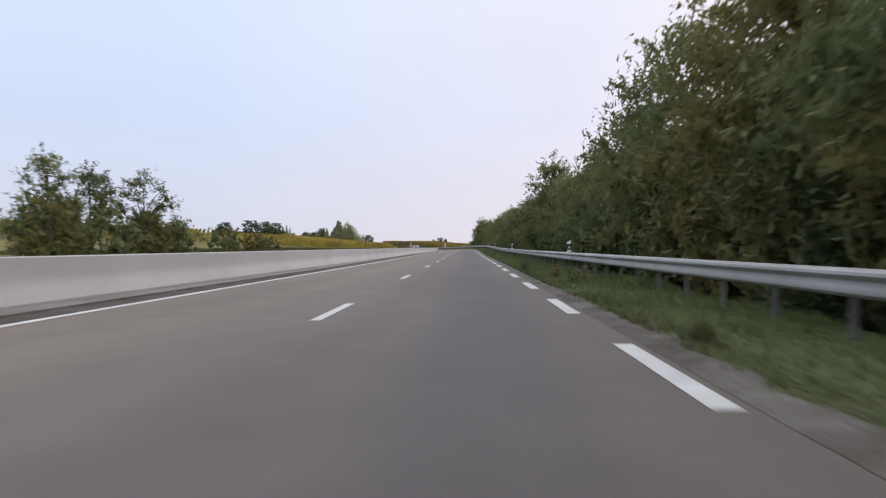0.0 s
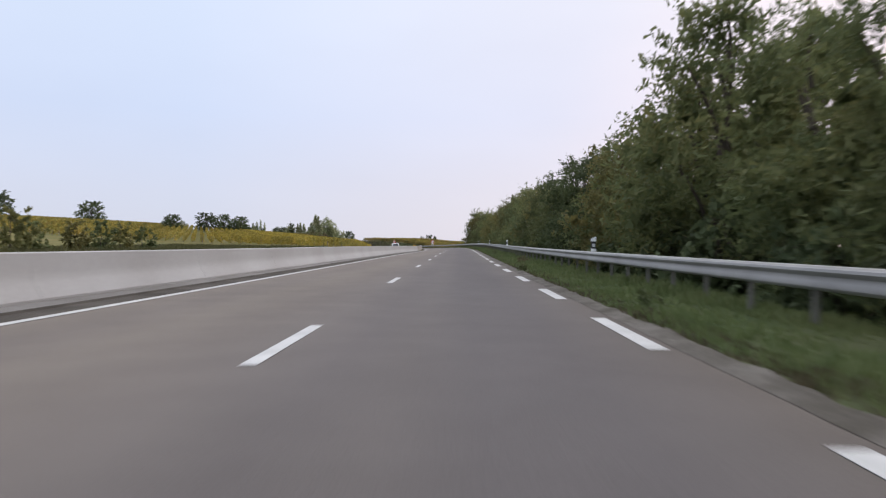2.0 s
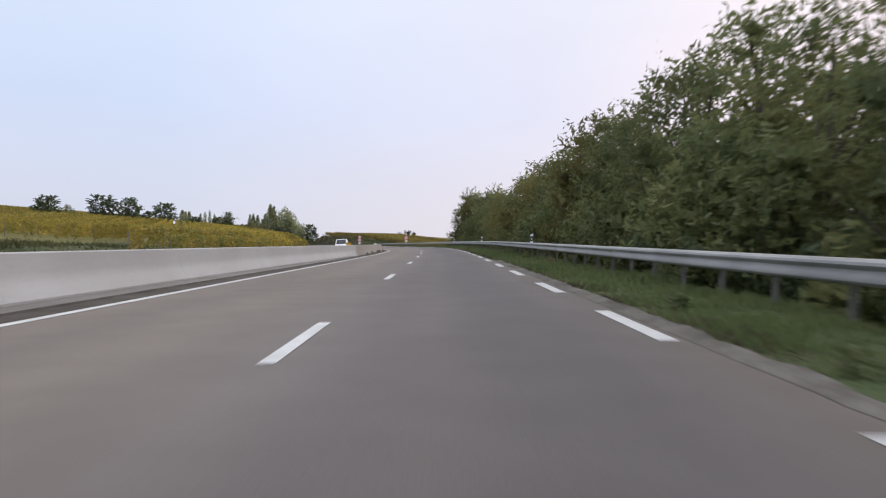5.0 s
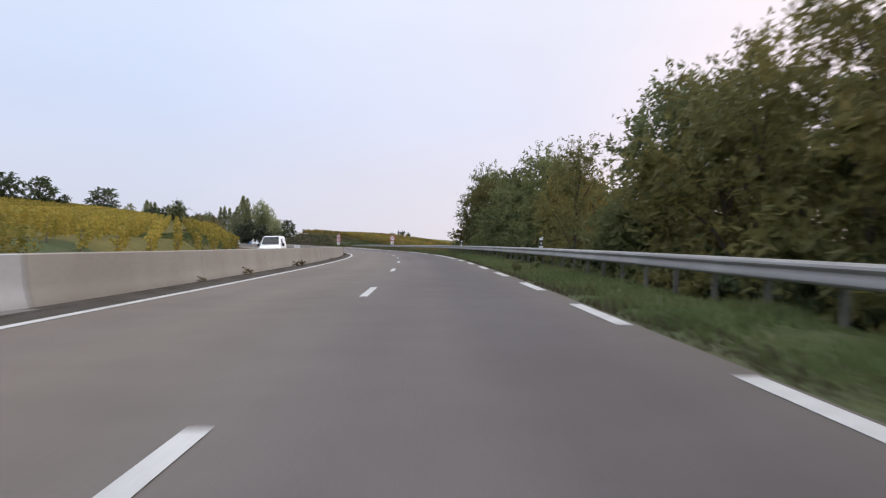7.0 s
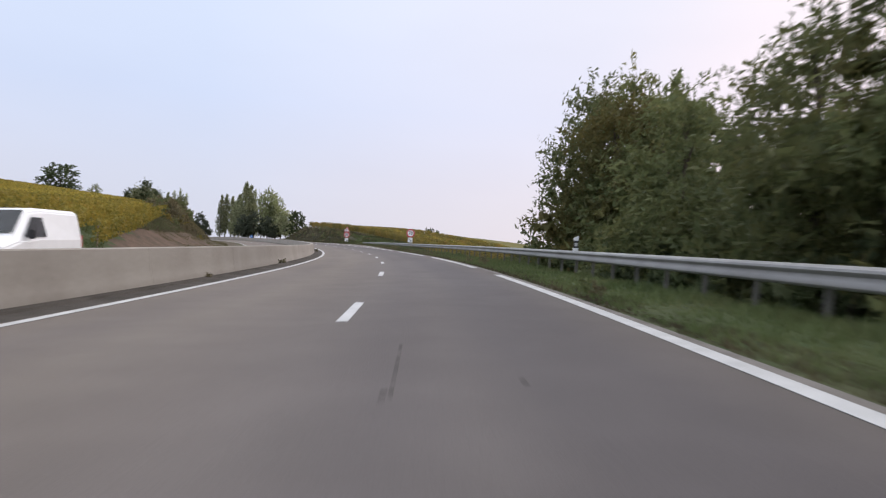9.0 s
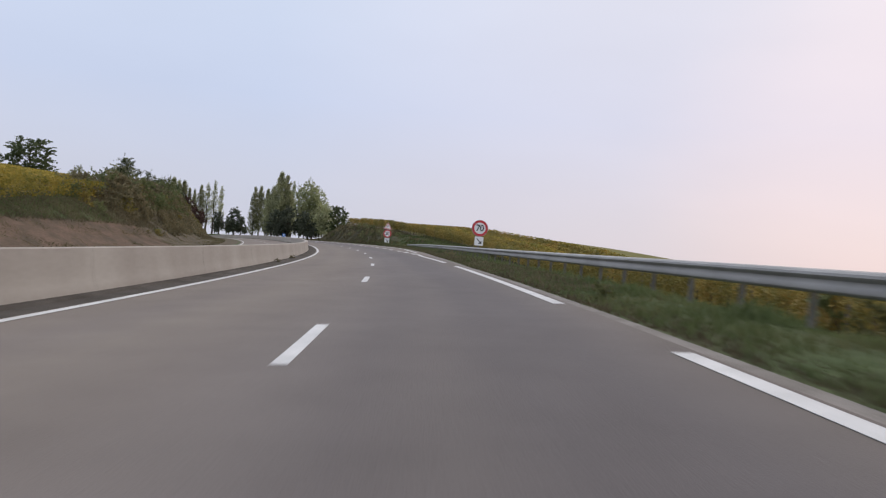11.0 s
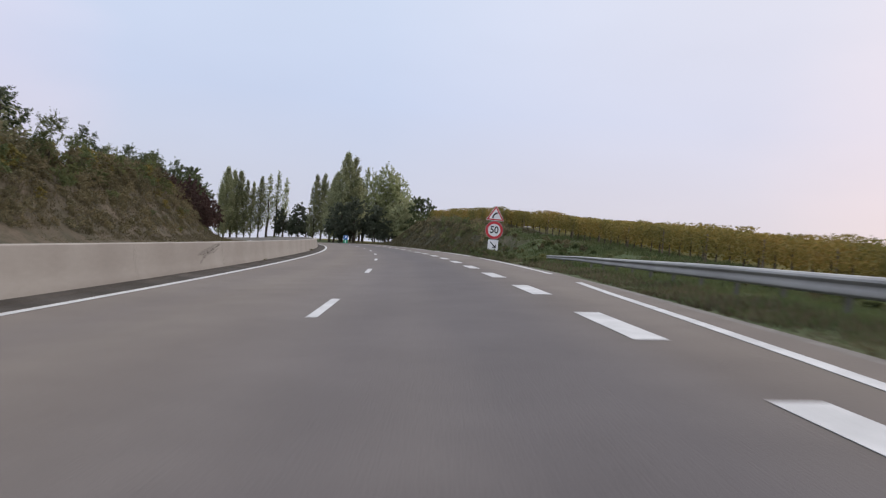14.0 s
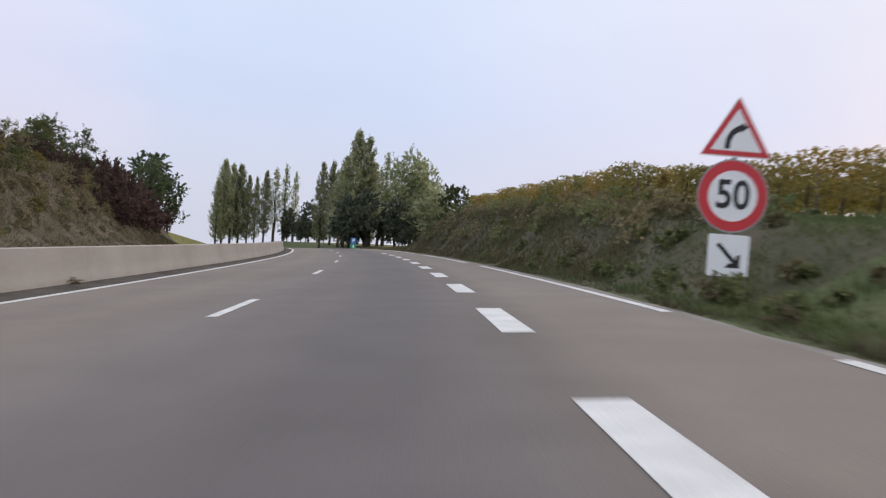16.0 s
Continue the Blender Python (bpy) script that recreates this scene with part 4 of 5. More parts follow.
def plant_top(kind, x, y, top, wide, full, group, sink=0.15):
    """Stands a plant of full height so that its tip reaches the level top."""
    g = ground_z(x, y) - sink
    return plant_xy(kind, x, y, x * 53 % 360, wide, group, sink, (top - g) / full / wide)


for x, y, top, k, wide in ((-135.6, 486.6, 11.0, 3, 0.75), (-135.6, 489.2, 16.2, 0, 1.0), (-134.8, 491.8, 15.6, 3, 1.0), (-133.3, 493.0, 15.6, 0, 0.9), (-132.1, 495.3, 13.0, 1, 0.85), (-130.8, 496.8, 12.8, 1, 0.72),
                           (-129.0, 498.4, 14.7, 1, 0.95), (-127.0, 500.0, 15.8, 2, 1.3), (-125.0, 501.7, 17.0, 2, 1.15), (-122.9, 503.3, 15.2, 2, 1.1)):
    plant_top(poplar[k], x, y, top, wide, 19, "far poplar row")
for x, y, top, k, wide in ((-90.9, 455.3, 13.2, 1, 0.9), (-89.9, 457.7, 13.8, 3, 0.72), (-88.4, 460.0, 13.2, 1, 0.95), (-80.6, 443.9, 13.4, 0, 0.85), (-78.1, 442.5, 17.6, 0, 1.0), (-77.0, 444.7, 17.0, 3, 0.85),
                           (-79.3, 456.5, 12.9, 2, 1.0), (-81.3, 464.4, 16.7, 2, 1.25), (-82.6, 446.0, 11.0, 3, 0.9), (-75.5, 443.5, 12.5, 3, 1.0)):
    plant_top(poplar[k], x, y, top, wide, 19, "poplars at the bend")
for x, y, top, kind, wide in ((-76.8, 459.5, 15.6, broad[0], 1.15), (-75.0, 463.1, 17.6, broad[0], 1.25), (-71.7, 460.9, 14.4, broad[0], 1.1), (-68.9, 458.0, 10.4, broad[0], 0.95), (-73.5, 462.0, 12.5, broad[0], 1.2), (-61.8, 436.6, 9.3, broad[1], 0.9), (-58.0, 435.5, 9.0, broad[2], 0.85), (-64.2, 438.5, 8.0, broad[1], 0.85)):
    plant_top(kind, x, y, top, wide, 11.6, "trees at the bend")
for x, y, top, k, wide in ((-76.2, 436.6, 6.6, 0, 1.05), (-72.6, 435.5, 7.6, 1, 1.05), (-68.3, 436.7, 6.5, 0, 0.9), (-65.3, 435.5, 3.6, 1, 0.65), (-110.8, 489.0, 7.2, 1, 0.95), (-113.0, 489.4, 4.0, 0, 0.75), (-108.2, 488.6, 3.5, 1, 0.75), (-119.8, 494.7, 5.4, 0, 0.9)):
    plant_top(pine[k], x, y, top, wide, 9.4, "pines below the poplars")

# hill trees
for x, y, size, tall, kind in ((-88, 293, 1.08, 0.60, broad[2]), (-84.6, 301.2, 1.0, 0.64, broad[2]), (-93.1, 350.7, 1.15, 0.58, broad[2]), (-89.1, 359.4, 0.42, 0.9, broad[1]), (-68.2, 338.7, 0.74, 0.64, broad[1]), (-72, 341.5, 0.52, 0.75, broad[2]),
                               (-93, 275, 0.85, 0.62, broad[2]), (-98, 283, 0.55, 0.7, broad[1]), (-95, 288, 0.45, 0.8, broad[1]), (-80, 303, 0.4, 0.9, broad[2]), (-151, 336, 1.5, 0.60, broad[2]), (-193, 339, 1.85, 0.72, broad[2]),
                               (-86, 383, 0.42, 1.0, broad[2]), (-91.3, 380.4, 0.45, 1.0, pine[1])):
    plant_xy(kind, x, y, x * 31 % 360, size, "trees on the vineyard hill", 0.4, tall)
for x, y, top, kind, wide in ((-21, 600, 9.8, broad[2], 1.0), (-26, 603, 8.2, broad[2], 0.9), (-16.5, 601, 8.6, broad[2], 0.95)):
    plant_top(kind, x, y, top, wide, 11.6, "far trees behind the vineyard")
for s, d, z, k in ((80.5, -27.6, 1.15, 1), (84.5, -28.4, 0.85, 0), (88, -27, 0.9, 1), (92.5, -27.5, 0.95, 0), (97, -28, 0.95, 1), (101.5, -28, 0.85, 0)):
    plant(shrub[k], s, d, s * 67 % 360, z, "bushes in the grass below the vines", 0.1)

# scrub on the cutting
scrub = [tree("bank_shrub", 110 + i, 2.6, 1.9, m, lab, "shrub", leaves=n, lobes=10, trunk=0.05, size=0.19, low=0.08, limbs=2, reach=0.8) for i, (m, lab, n) in enumerate((
    (LEAF_SCRUB, "brownish green shrub on the earth cutting", 950), (LEAF_SCRUB, "dry tangled shrub on the earth cutting", 950), (LEAF, "dark green shrub on the earth cutting", 950),
    (LEAF_RED, "dark red-leaved shrub on the earth cutting", 950), (LEAF_YELLOW, "yellowing shrub on the earth cutting", 950)))]
for s0 in np.arange(296, 436, 2.1):
    for d0, z0 in ((-20.4, 0.22), (-22.0, 0.42), (-23.8, 0.62), (-25.6, 0.8), (-27.6, 0.8)):
        if rng0.random() < (0.45 if d0 > -23 else 0.12) or (s0 < 306 and d0 > -23):
            continue
        s, d = float(s0) + rng0.uniform(-0.9, 0.9), d0 + rng0.uniform(-0.7, 0.7) + float(np.interp(s0, [375, 400], [0, 0.6]))
        kind = scrub[3] if (392 < s and d0 < -21 and rng0.random() < 0.6) else scrub[(0, 1, 2, 0, 2, 1, 4, 0)[rng0.randrange(8)]]
        z = z0 * rng0.uniform(0.7, 1.3) * float(np.interp(s, [296, 304, 314, 330, 348, 400, 435], [0.6, 0.85, 1.15, 1.1, 0.85, 0.72, 0.8]))
        plant(kind, s, d, rng0.uniform(0, 360), z, "scrub on the cutting", 0.1)
for i in range(20):
    s = 312 + i * 4.6 + rng0.uniform(-2, 2)
    plant(young[i % 2], s, rng0.uniform(-29, -25.5), rng0.uniform(0, 360), rng0.uniform(0.22, 0.34), "small trees on the cutting", 0.1)


def low_scrub(name, label, count, pick, kinds, z0, z1):
    """Many small bushes, joined: pick gives each one's place along and across the road."""
    corners, index = [], []
    meshes = [[o for o in k.children if o.name.startswith("crown")][0].data for k in kinds]
    data = []
    for me in meshes:
        co = np.empty(3 * len(me.vertices), np.float32)
        me.vertices.foreach_get("co", co)
        data.append(co.reshape(-1, 3, 3)[::4])
    for i in range(count):
        k = rng0.randrange(len(kinds))
        s, d = pick()
        x, y, _ = at(s, d)
        z, t = rng0.uniform(z0, z1), rng0.uniform(0, 6.28)
        turn = np.array([[math.cos(t), -math.sin(t), 0], [math.sin(t), math.cos(t), 0], [0, 0, 1]])
        tri = data[k].astype(float)
        mid = tri.mean(1, keepdims=True)
        tri = mid * z + (tri - mid) * max(0.45, z)
        corners.append(tri @ turn.T + np.array([x, y, ground_z(x, y) - 0.06]))
        index += [k] * len(tri)
    me = quads(name, np.concatenate(corners), meshes[0].materials[0])
    for m in meshes[1:]:
        me.materials.append(m.materials[0])
    me.polygons.foreach_set("material_index", np.array(index, np.int32))
    return tagged(new(name, me), label, "shrubs", kind="stuff")


low_scrub("bank_scrub", "low dry brown scrub on the earth cutting", 230, lambda: (rng0.uniform(316, 404), -19.4 - 4.6 * rng0.random() ** 0.8), [scrub[1], scrub[0]], 0.16, 0.4)
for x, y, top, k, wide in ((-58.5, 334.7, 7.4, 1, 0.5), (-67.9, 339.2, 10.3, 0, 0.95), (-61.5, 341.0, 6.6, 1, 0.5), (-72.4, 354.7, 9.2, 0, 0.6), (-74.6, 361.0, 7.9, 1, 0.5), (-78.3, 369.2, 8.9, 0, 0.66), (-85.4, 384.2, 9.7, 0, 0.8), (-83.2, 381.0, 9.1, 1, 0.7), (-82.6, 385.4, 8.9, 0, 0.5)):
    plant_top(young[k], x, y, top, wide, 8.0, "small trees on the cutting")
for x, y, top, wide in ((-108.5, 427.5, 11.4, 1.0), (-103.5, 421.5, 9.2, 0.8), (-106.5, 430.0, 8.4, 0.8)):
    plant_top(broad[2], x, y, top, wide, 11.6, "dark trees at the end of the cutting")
for s, d, z in ((403, -21.3, 0.95), (406, -20.8, 1.25), (409.5, -20.6, 1.3), (413, -20.4, 1.3), (417, -20.4, 1.25), (421, -20.2, 1.2), (426, -20.0, 1.15), (407, -22.8, 1.15), (411, -22.4, 1.25), (416, -22.4, 1.15), (404.5, -20.4, 0.8)):
    plant(scrub[3], s, d, s * 57 % 360, z, "red bushes on the cutting", 0.1, 1.2)


# ---- vineyards ----
def wood_post(height):
    bm = box_bm(-0.04, 0.04, -0.04, 0.04, -0.3, height)
    me = bpy.data.meshes.new("trellis_post")
    bm.to_mesh(me)
    bm.free()
    me.materials.append(WOODPOST)
    return me


TRELLIS = wood_post(1.4)
bm = bmesh.new()
tube(bm, [(0, 0, -0.1), (0.05, 0.03, 0.45), (-0.03, 0.05, 0.95)], [0.055, 0.045, 0.03], 4)
VINE_STEM = bpy.data.meshes.new("vine_stem")
bm.to_mesh(VINE_STEM)
bm.free()
VINE_STEM.materials.append(BARK)


def vine_row(xs, ys, label, group, leaf, height=1.75, per_metre=46, seed=0, posts=0.0, size=0.2, stems=False, clumps=False, trimmed=False):
    """A trellised row of vines along a line of plan points."""
    rng = np.random.default_rng(seed)
    xs, ys = np.array(xs), np.array(ys)
    seg = np.concatenate([[0], np.cumsum(np.hypot(np.diff(xs), np.diff(ys)))])
    length = seg[-1]
    q = np.arange(0, length + 2, 2.0)
    gz = terrain(np.interp(q, seg, xs), np.interp(q, seg, ys))
    ob = thing("vine_row", pose(0, 0, 0), label, "vine row", group)
    n = int(length * per_metre)
    t = rng.uniform(0, length, n)
    bush = np.floor(t / 1.25)
    r = np.random.default_rng(seed + 5).uniform(0, 1, int(length / 1.25) + 2)[bush.astype(int)]
    t = t + 0.16 * np.sin(t / 1.25 * 2 * math.pi)
    h = 0.14 + (height - 0.2) * rng.beta(1.35, 1.1, n) * (0.80 + 0.22 * r) + (rng.uniform(0, 1, n) > 0.97) * 0.13
    w = 0.16 + 0.12 * r
    if clumps:
        up = rng.beta(1.3, 1.1, n)
        t = np.clip((bush + 0.5) * 1.25 + rng.normal(size=n) * (0.26 + 0.16 * r) * (1.15 - 0.55 * up), 0, length)
        h = 0.5 + (height - 0.55) * up * (0.76 + 0.32 * r) + (rng.uniform(0, 1, n) > 0.99) * 0.08
    if trimmed:
        h, w = 0.22 + (height - 0.26) * rng.uniform(0, 1, n) ** 0.85 * (0.93 + 0.09 * r), 0.115 + 0.04 * r
    c = np.stack([np.interp(t, seg, xs) + rng.normal(size=n) * w, np.interp(t, seg, ys) + rng.normal(size=n) * w, np.interp(t, q, gz) + h], -1)
    part_mesh("foliage", quads("foliage", leaf_quads(rng, c, size, long=1.3), leaf), ob)
    for a in (np.arange(0.4, length, 1.25) if stems else ()):
        place = pose(float(np.interp(a, seg, xs)), float(np.interp(a, seg, ys)), float(np.interp(a, q, gz)), 0, 0, float(rng.uniform(0, 360)))
        part_mesh("vine_stem", VINE_STEM, ob, place=place)
    for a in (np.arange(0.1, length, posts) if posts else (1.2, length - 1.2)):
        part_mesh("trellis_post", TRELLIS, ob, place=pose(float(np.interp(a, seg, xs)), float(np.interp(a, seg, ys)), float(np.interp(a, q, gz))))
    return ob


# hillside rows: they start along the field's lower edge and climb away
GO = np.array([-math.sin(radians(19.5)), math.cos(radians(19.5))])
SIDE = np.array([-GO[1], GO[0]])
CORNER = np.array([-62.5, 338.0])
for i in range(-1, 84):
    t = np.arange(-230, 28, 2.0)
    px, py = CORNER[0] + SIDE[0] * 1.7 * i + GO[0] * t, CORNER[1] + SIDE[1] * 1.7 * i + GO[1] * t
    s, d = road_sd(px, py)
    keep = (d < np.interp(s, [150, 178, 184, 235, 270, 320, 356], [-20.5, -20.5, -15.4, -17.0, -21.6, -25.5, -28.0])) & (py > 158 + 0.42 * np.maximum(0, -17 - px)) & (t < np.interp(i, [0, 14, 84], [0, 14, 26]))
    if keep.sum() < 4:
        continue
    vine_row(np.append(px[keep][::4], px[keep][-1]), np.append(py[keep][::4], py[keep][-1]), "golden yellow vine row on the hillside", "hillside vine rows", LEAF_VINE_GOLD if i < 26 else LEAF_VINE, trimmed=True,
             seed=200 + i, per_metre=56 if i < 18 else 18 if i < 40 else 7, size=0.18 if i < 18 else 0.26 if i < 40 else 0.4)
# rows along the opposite carriageway, below the climbing ones
for i, (s0, s1, d) in enumerate(((146, 178, -16.2), (144, 178, -18.1))):
    p = at(np.arange(s0, s1, 3.0), d)
    vine_row(p[:, 0], p[:, 1], "yellow-green vine row beside the opposite carriageway", "lower vine rows", LEAF_VINE, trimmed=True, seed=400 + i, per_metre=130, size=0.15, posts=6.0)
# lower right field and bank top: rows along the road
along = np.arange(226, 402, 4.0)
for i, d in enumerate((0, 1.9, 3.8, 5.8, 8.0, 10.6, 13.5, 16.5)):
    p = at(along, d + np.interp(along, [226, 275, 300, 315, 338, 345, 358, 390, 424], [12.0, 12.3, 14.6, 16.0, 15.0, 14.4, 12.2, 12.6, 13.6]))
    vine_row(p[:, 0], p[:, 1], "yellowing vine row beside the road", "roadside vine rows", LEAF_VINE_BROWN if i % 3 != 1 else LEAF_VINE, seed=300 + i, height=1.84 if i < 1 else 1.7 if i < 2 else 1.35, trimmed=i > 1,
             per_metre=440 if i < 1 else 230 if i < 2 else 80, size=0.1 if i < 1 else 0.14 if i < 2 else 0.2, posts=5.0 if i < 2 else 0, stems=i < 1, clumps=i < 1)


# ---- grass and weeds ----
def grass_mesh(name, rng, s0, s1, d_in, d_out, count, height, mat):
    """Blades scattered between two offsets from the road."""
    s = rng.uniform(s0, s1, count)
    a, b = d_in(s), d_out(s)
    d = a + (b - a) * rng.uniform(0, 1, count)
    p = at(s, d)
    p[:, 2] = terrain(p[:, 0], p[:, 1]) - 0.02
    clump = np.array([noise.noise((x * 0.55, y * 0.55, 7)) for x, y in p[:, :2]])
    h = height * np.clip(0.75 + 0.9 * clump, 0.25, 1.7) * rng.uniform(0.6, 1.25, count)
    ang, lean_a = rng.uniform(0, 2 * math.pi, count), rng.uniform(0, 2 * math.pi, count)
    w = np.stack([np.cos(ang), np.sin(ang), np.zeros(count)], -1) * (0.02 + 0.06 * h)[:, None]
    tip = np.stack([np.cos(lean_a), np.sin(lean_a), np.zeros(count)], -1) * (h * 0.45)[:, None] + np.array([0, 0, 1.0]) * h[:, None]
    return quads(name, np.stack([p - w, p + w, p + tip], 1), mat)


rg = np.random.default_rng(77)
edge = lambda s: edge_right(s) + 0.1
for name, s0, s1, inner, outer_d, n, h, mat, lab in (
        ("verge_grass", -15, 232, lambda s: edge(s) + np.interp(s, [120, 140], [0.14, 0]), lambda s: edge(s) + 4.4, 130000, 0.16, BLADE, "short green verge grass along the road"),
        ("verge_grass", 232, 372, edge, lambda s: edge(s) + 5.2, 75000, 0.17, DARK_BLADE, "green verge grass beside the exit lane"),
        ("field_grass", 240, 345, lambda s: edge(s) + 5.0, lambda s: edge(s) * 0 + 17, 46000, 0.26, DARK_BLADE, "rough dark green grass below the vine rows"),
        ("dry_grass", -15, 360, lambda s: edge(s) + np.interp(s, [120, 140], [0.06, -0.12]), lambda s: edge(s) + 0.6, 44000, 0.10, DRY, "dry trampled grass at the asphalt edge"),
        ("dry_grass", 346, 436, lambda s: edge(s) + 0.15, lambda s: edge(s) + 6.0, 60000, 0.27, OLIVE_BANK, "tall brownish grass on the vineyard bank"),
        ("rail_grass", -15, 320, lambda s: np.array([rail_d(q) for q in s]) - 0.25, lambda s: np.array([rail_d(q) for q in s]) + 0.9, 56000, 0.22, BLADE, "tall grass round the guard rail posts"),
        ("bank_grass", 262, 436, lambda s: bank_earth(s) + 0.4, lambda s: s * 0 - 29.0, 110000, 0.31, BANK_BLADE, "tall dry grass on the earth cutting"),
        ("field_grass", 40, 150, lambda s: s * 0 - 14.0, lambda s: s * 0 - 42.0, 60000, 0.34, OLIVE_BLADE, "rough olive grass beside the opposite carriageway"),
        ("dry_grass", 244, 335, edge, lambda s: edge(s) + 1.5, 15000, 0.2, BANK_BLADE, "dry brownish grass along the verge"),
        ("bank_tufts", 268, 436, lambda s: s * 0 - 16.0, lambda s: bank_earth(s) + 0.4, 40000, 0.12, OLIVE_BANK, "short dry tufts on the bare earth bank"),
        ("field_grass", 212, 298, lambda s: np.minimum(bank_earth(s) + 0.2, -16.0), lambda s: s * 0 - 26.0, 30000, 0.26, BLADE, "green grass slope below the vine rows"),
        ("field_grass", 140, 235, lambda s: s * 0 - 14.0, lambda s: s * 0 - 17.2, 14000, 0.25, BLADE, "rough grass beside the opposite carriageway")):
    tagged(new(name, grass_mesh(name, rg, s0, s1, inner, outer_d, n, h, mat)), lab, "grass", kind="stuff")

weed = [tree("weed", 130 + i, 0.5, 0.38, m, lab, "weed", leaves=260, lobes=6, trunk=0.012, size=0.07, low=0.1, limbs=2, reach=0.2) for i, (m, lab) in enumerate((
    (LEAF_SCRUB, "small dark weed growing at the kerb"), (LEAF, "small green weed tuft growing at the kerb")))]
for s, d, z in ((161.3, -4.62, 0.4), (166.3, -4.6, 0.62), (176.0, -4.6, 0.6), (177.5, -4.6, 0.7), (193.1, -4.62, 0.4), (219.8, -4.6, 0.6), (270, -4.5, 0.58), (263.5, -4.5, 0.45), (320.8, -4.6, 0.3), (344.7, -4.6, 0.45), (206, -4.6, 0.35)):
    p = at(s, d, 0.03)
    c = copy_thing(weed[0], pose(0, 0, 0))
    c.matrix_world = pose(*p, 0, 0, s * 71 % 360) @ Matrix.Diagonal((z, z, z * 0.7, 1))
    tagged(c, group="weeds along the barrier")
for i in range(40):
    s = rng0.uniform(-5, 290)
    plant(weed[rng0.randrange(2)], s, float(edge_right(s)) + rng0.uniform(0.15, 1.8), rng0.uniform(0, 360), rng0.uniform(0.4, 0.8), "weeds on the verge", 0.03)
for i in range(44):
    s = rng0.uniform(322, 372)
    plant(weed[1 - (i % 4 == 0)], s, float(edge_right(s)) + rng0.uniform(0.25, 1.5), rng0.uniform(0, 360), rng0.uniform(0.5, 1.0), "weeds on the verge", 0.03)
def below_vines():
    s = rng0.uniform(300, 346)
    near = rail_d(s) + 0.7 if s < 329 else float(edge_right(s)) + 1.8
    return s, near + rng0.uniform(0, 4.0)


low_scrub("verge_scrub", "low green scrub below the vine rows", 120, below_vines, [scrub[2], scrub[2], scrub[0]], 0.08, 0.15)
low_scrub("bank_scrub", "low brown scrub on the vineyard bank", 80, lambda: (rng0.uniform(343, 396), 7.2 + rng0.uniform(1.6, 4.2)), [scrub[1], scrub[0], scrub[2]], 0.16, 0.4)


# ---- signs ----
def plate_bm(pts, thick, y=0.0):
    """A flat plate in the x-z plane from outline points, its face at y, towards -y."""
    bm = bmesh.new()
    f = bm.faces.new([bm.verts.new((px, y, pz)) for px, pz in pts])
    if f.calc_area() and f.normal.dot(Vector((0, -1, 0))) < 0:
        f.normal_flip()
    if thick:
        r = bmesh.ops.extrude_face_region(bm, geom=[f])
        bmesh.ops.translate(bm, vec=(0, thick, 0), verts=[v for v in r["geom"] if isinstance(v, bmesh.types.BMVert)])
        bmesh.ops.recalc_face_normals(bm, faces=bm.faces[:])
    return bm


def disc_pts(r, zc, n=48):
    return [(r * math.cos(a), zc + r * math.sin(a)) for a in np.linspace(0, 2 * math.pi, n, endpoint=False)]


def ring_bm(r0, r1, zc, y, n=48):
    bm = bmesh.new()
    a = [bm.verts.new((px, y, pz)) for px, pz in disc_pts(r0, zc, n)]
    b = [bm.verts.new((px, y, pz)) for px, pz in disc_pts(r1, zc, n)]
    for i in range(n):
        bm.faces.new((a[i], a[(i + 1) % n], b[(i + 1) % n], b[i]))
    return bm


def rounded(pts, r, n=5):
    out = []
    m = len(pts)
    for i in range(m):
        p, a, b = (Vector(q) for q in (pts[i], pts[i - 1], pts[(i + 1) % m]))
        u, v = (a - p).normalized(), (b - p).normalized()
        t = r / math.tan(u.angle(v) / 2)
        p0, p1 = p + u * t, p + v * t
        for k in np.linspace(0, 1, n):
            out.append(tuple((1 - k) ** 2 * p0 + 2 * k * (1 - k) * p + k * k * p1))
    return out


def digits(text, size, zc, y, mat, parent):
    cu = bpy.data.curves.new("number", "FONT")
    cu.body, cu.size, cu.align_x, cu.align_y, cu.offset = text, size, "CENTER", "CENTER", 0.02 * size
    tmp = new("number", cu)
    me = bpy.data.meshes.new_from_object(tmp.evaluated_get(bpy.context.evaluated_depsgraph_get()))
    bpy.data.objects.remove(tmp)
    me.materials.clear()
    me.materials.append(mat)
    return part_mesh("number", me, parent, "black number " + text, pose(0, y, zc, 90, 0, 0) @ Matrix.Diagonal((1.0, 1.12, 1, 1)))


def arrow_plate(parent, zc, half):
    pl = part("arrow_plate", plate_bm(rounded([(-half, zc - half), (half, zc - half), (half, zc + half), (-half, zc + half)], half * 0.13), 0.012, -0.055), WHITE, parent, "white square plate with black arrow")
    k = half
    d = Vector((1, -1)).normalized()
    nrm = Vector((1, 1)).normalized()
    a, b = Vector((-0.55 * k, zc + 0.55 * k)), Vector((0.42 * k, zc - 0.42 * k))
    w = 0.10 * k
    part("arrow_shaft", plate_bm([tuple(a + nrm * w), tuple(b + nrm * w), tuple(b - nrm * w), tuple(a - nrm * w)], 0, -0.058), BLACK, pl)
    tip = Vector((0.58 * k, zc - 0.58 * k))
    part("arrow_head", plate_bm([tuple(tip), (0.58 * k, zc + 0.12 * k), (0.36 * k, zc - 0.04 * k), (0.36 * k, zc - 0.36 * k), (0.04 * k, zc - 0.36 * k), (-0.14 * k, zc - 0.58 * k)], 0, -0.0585), BLACK, pl)


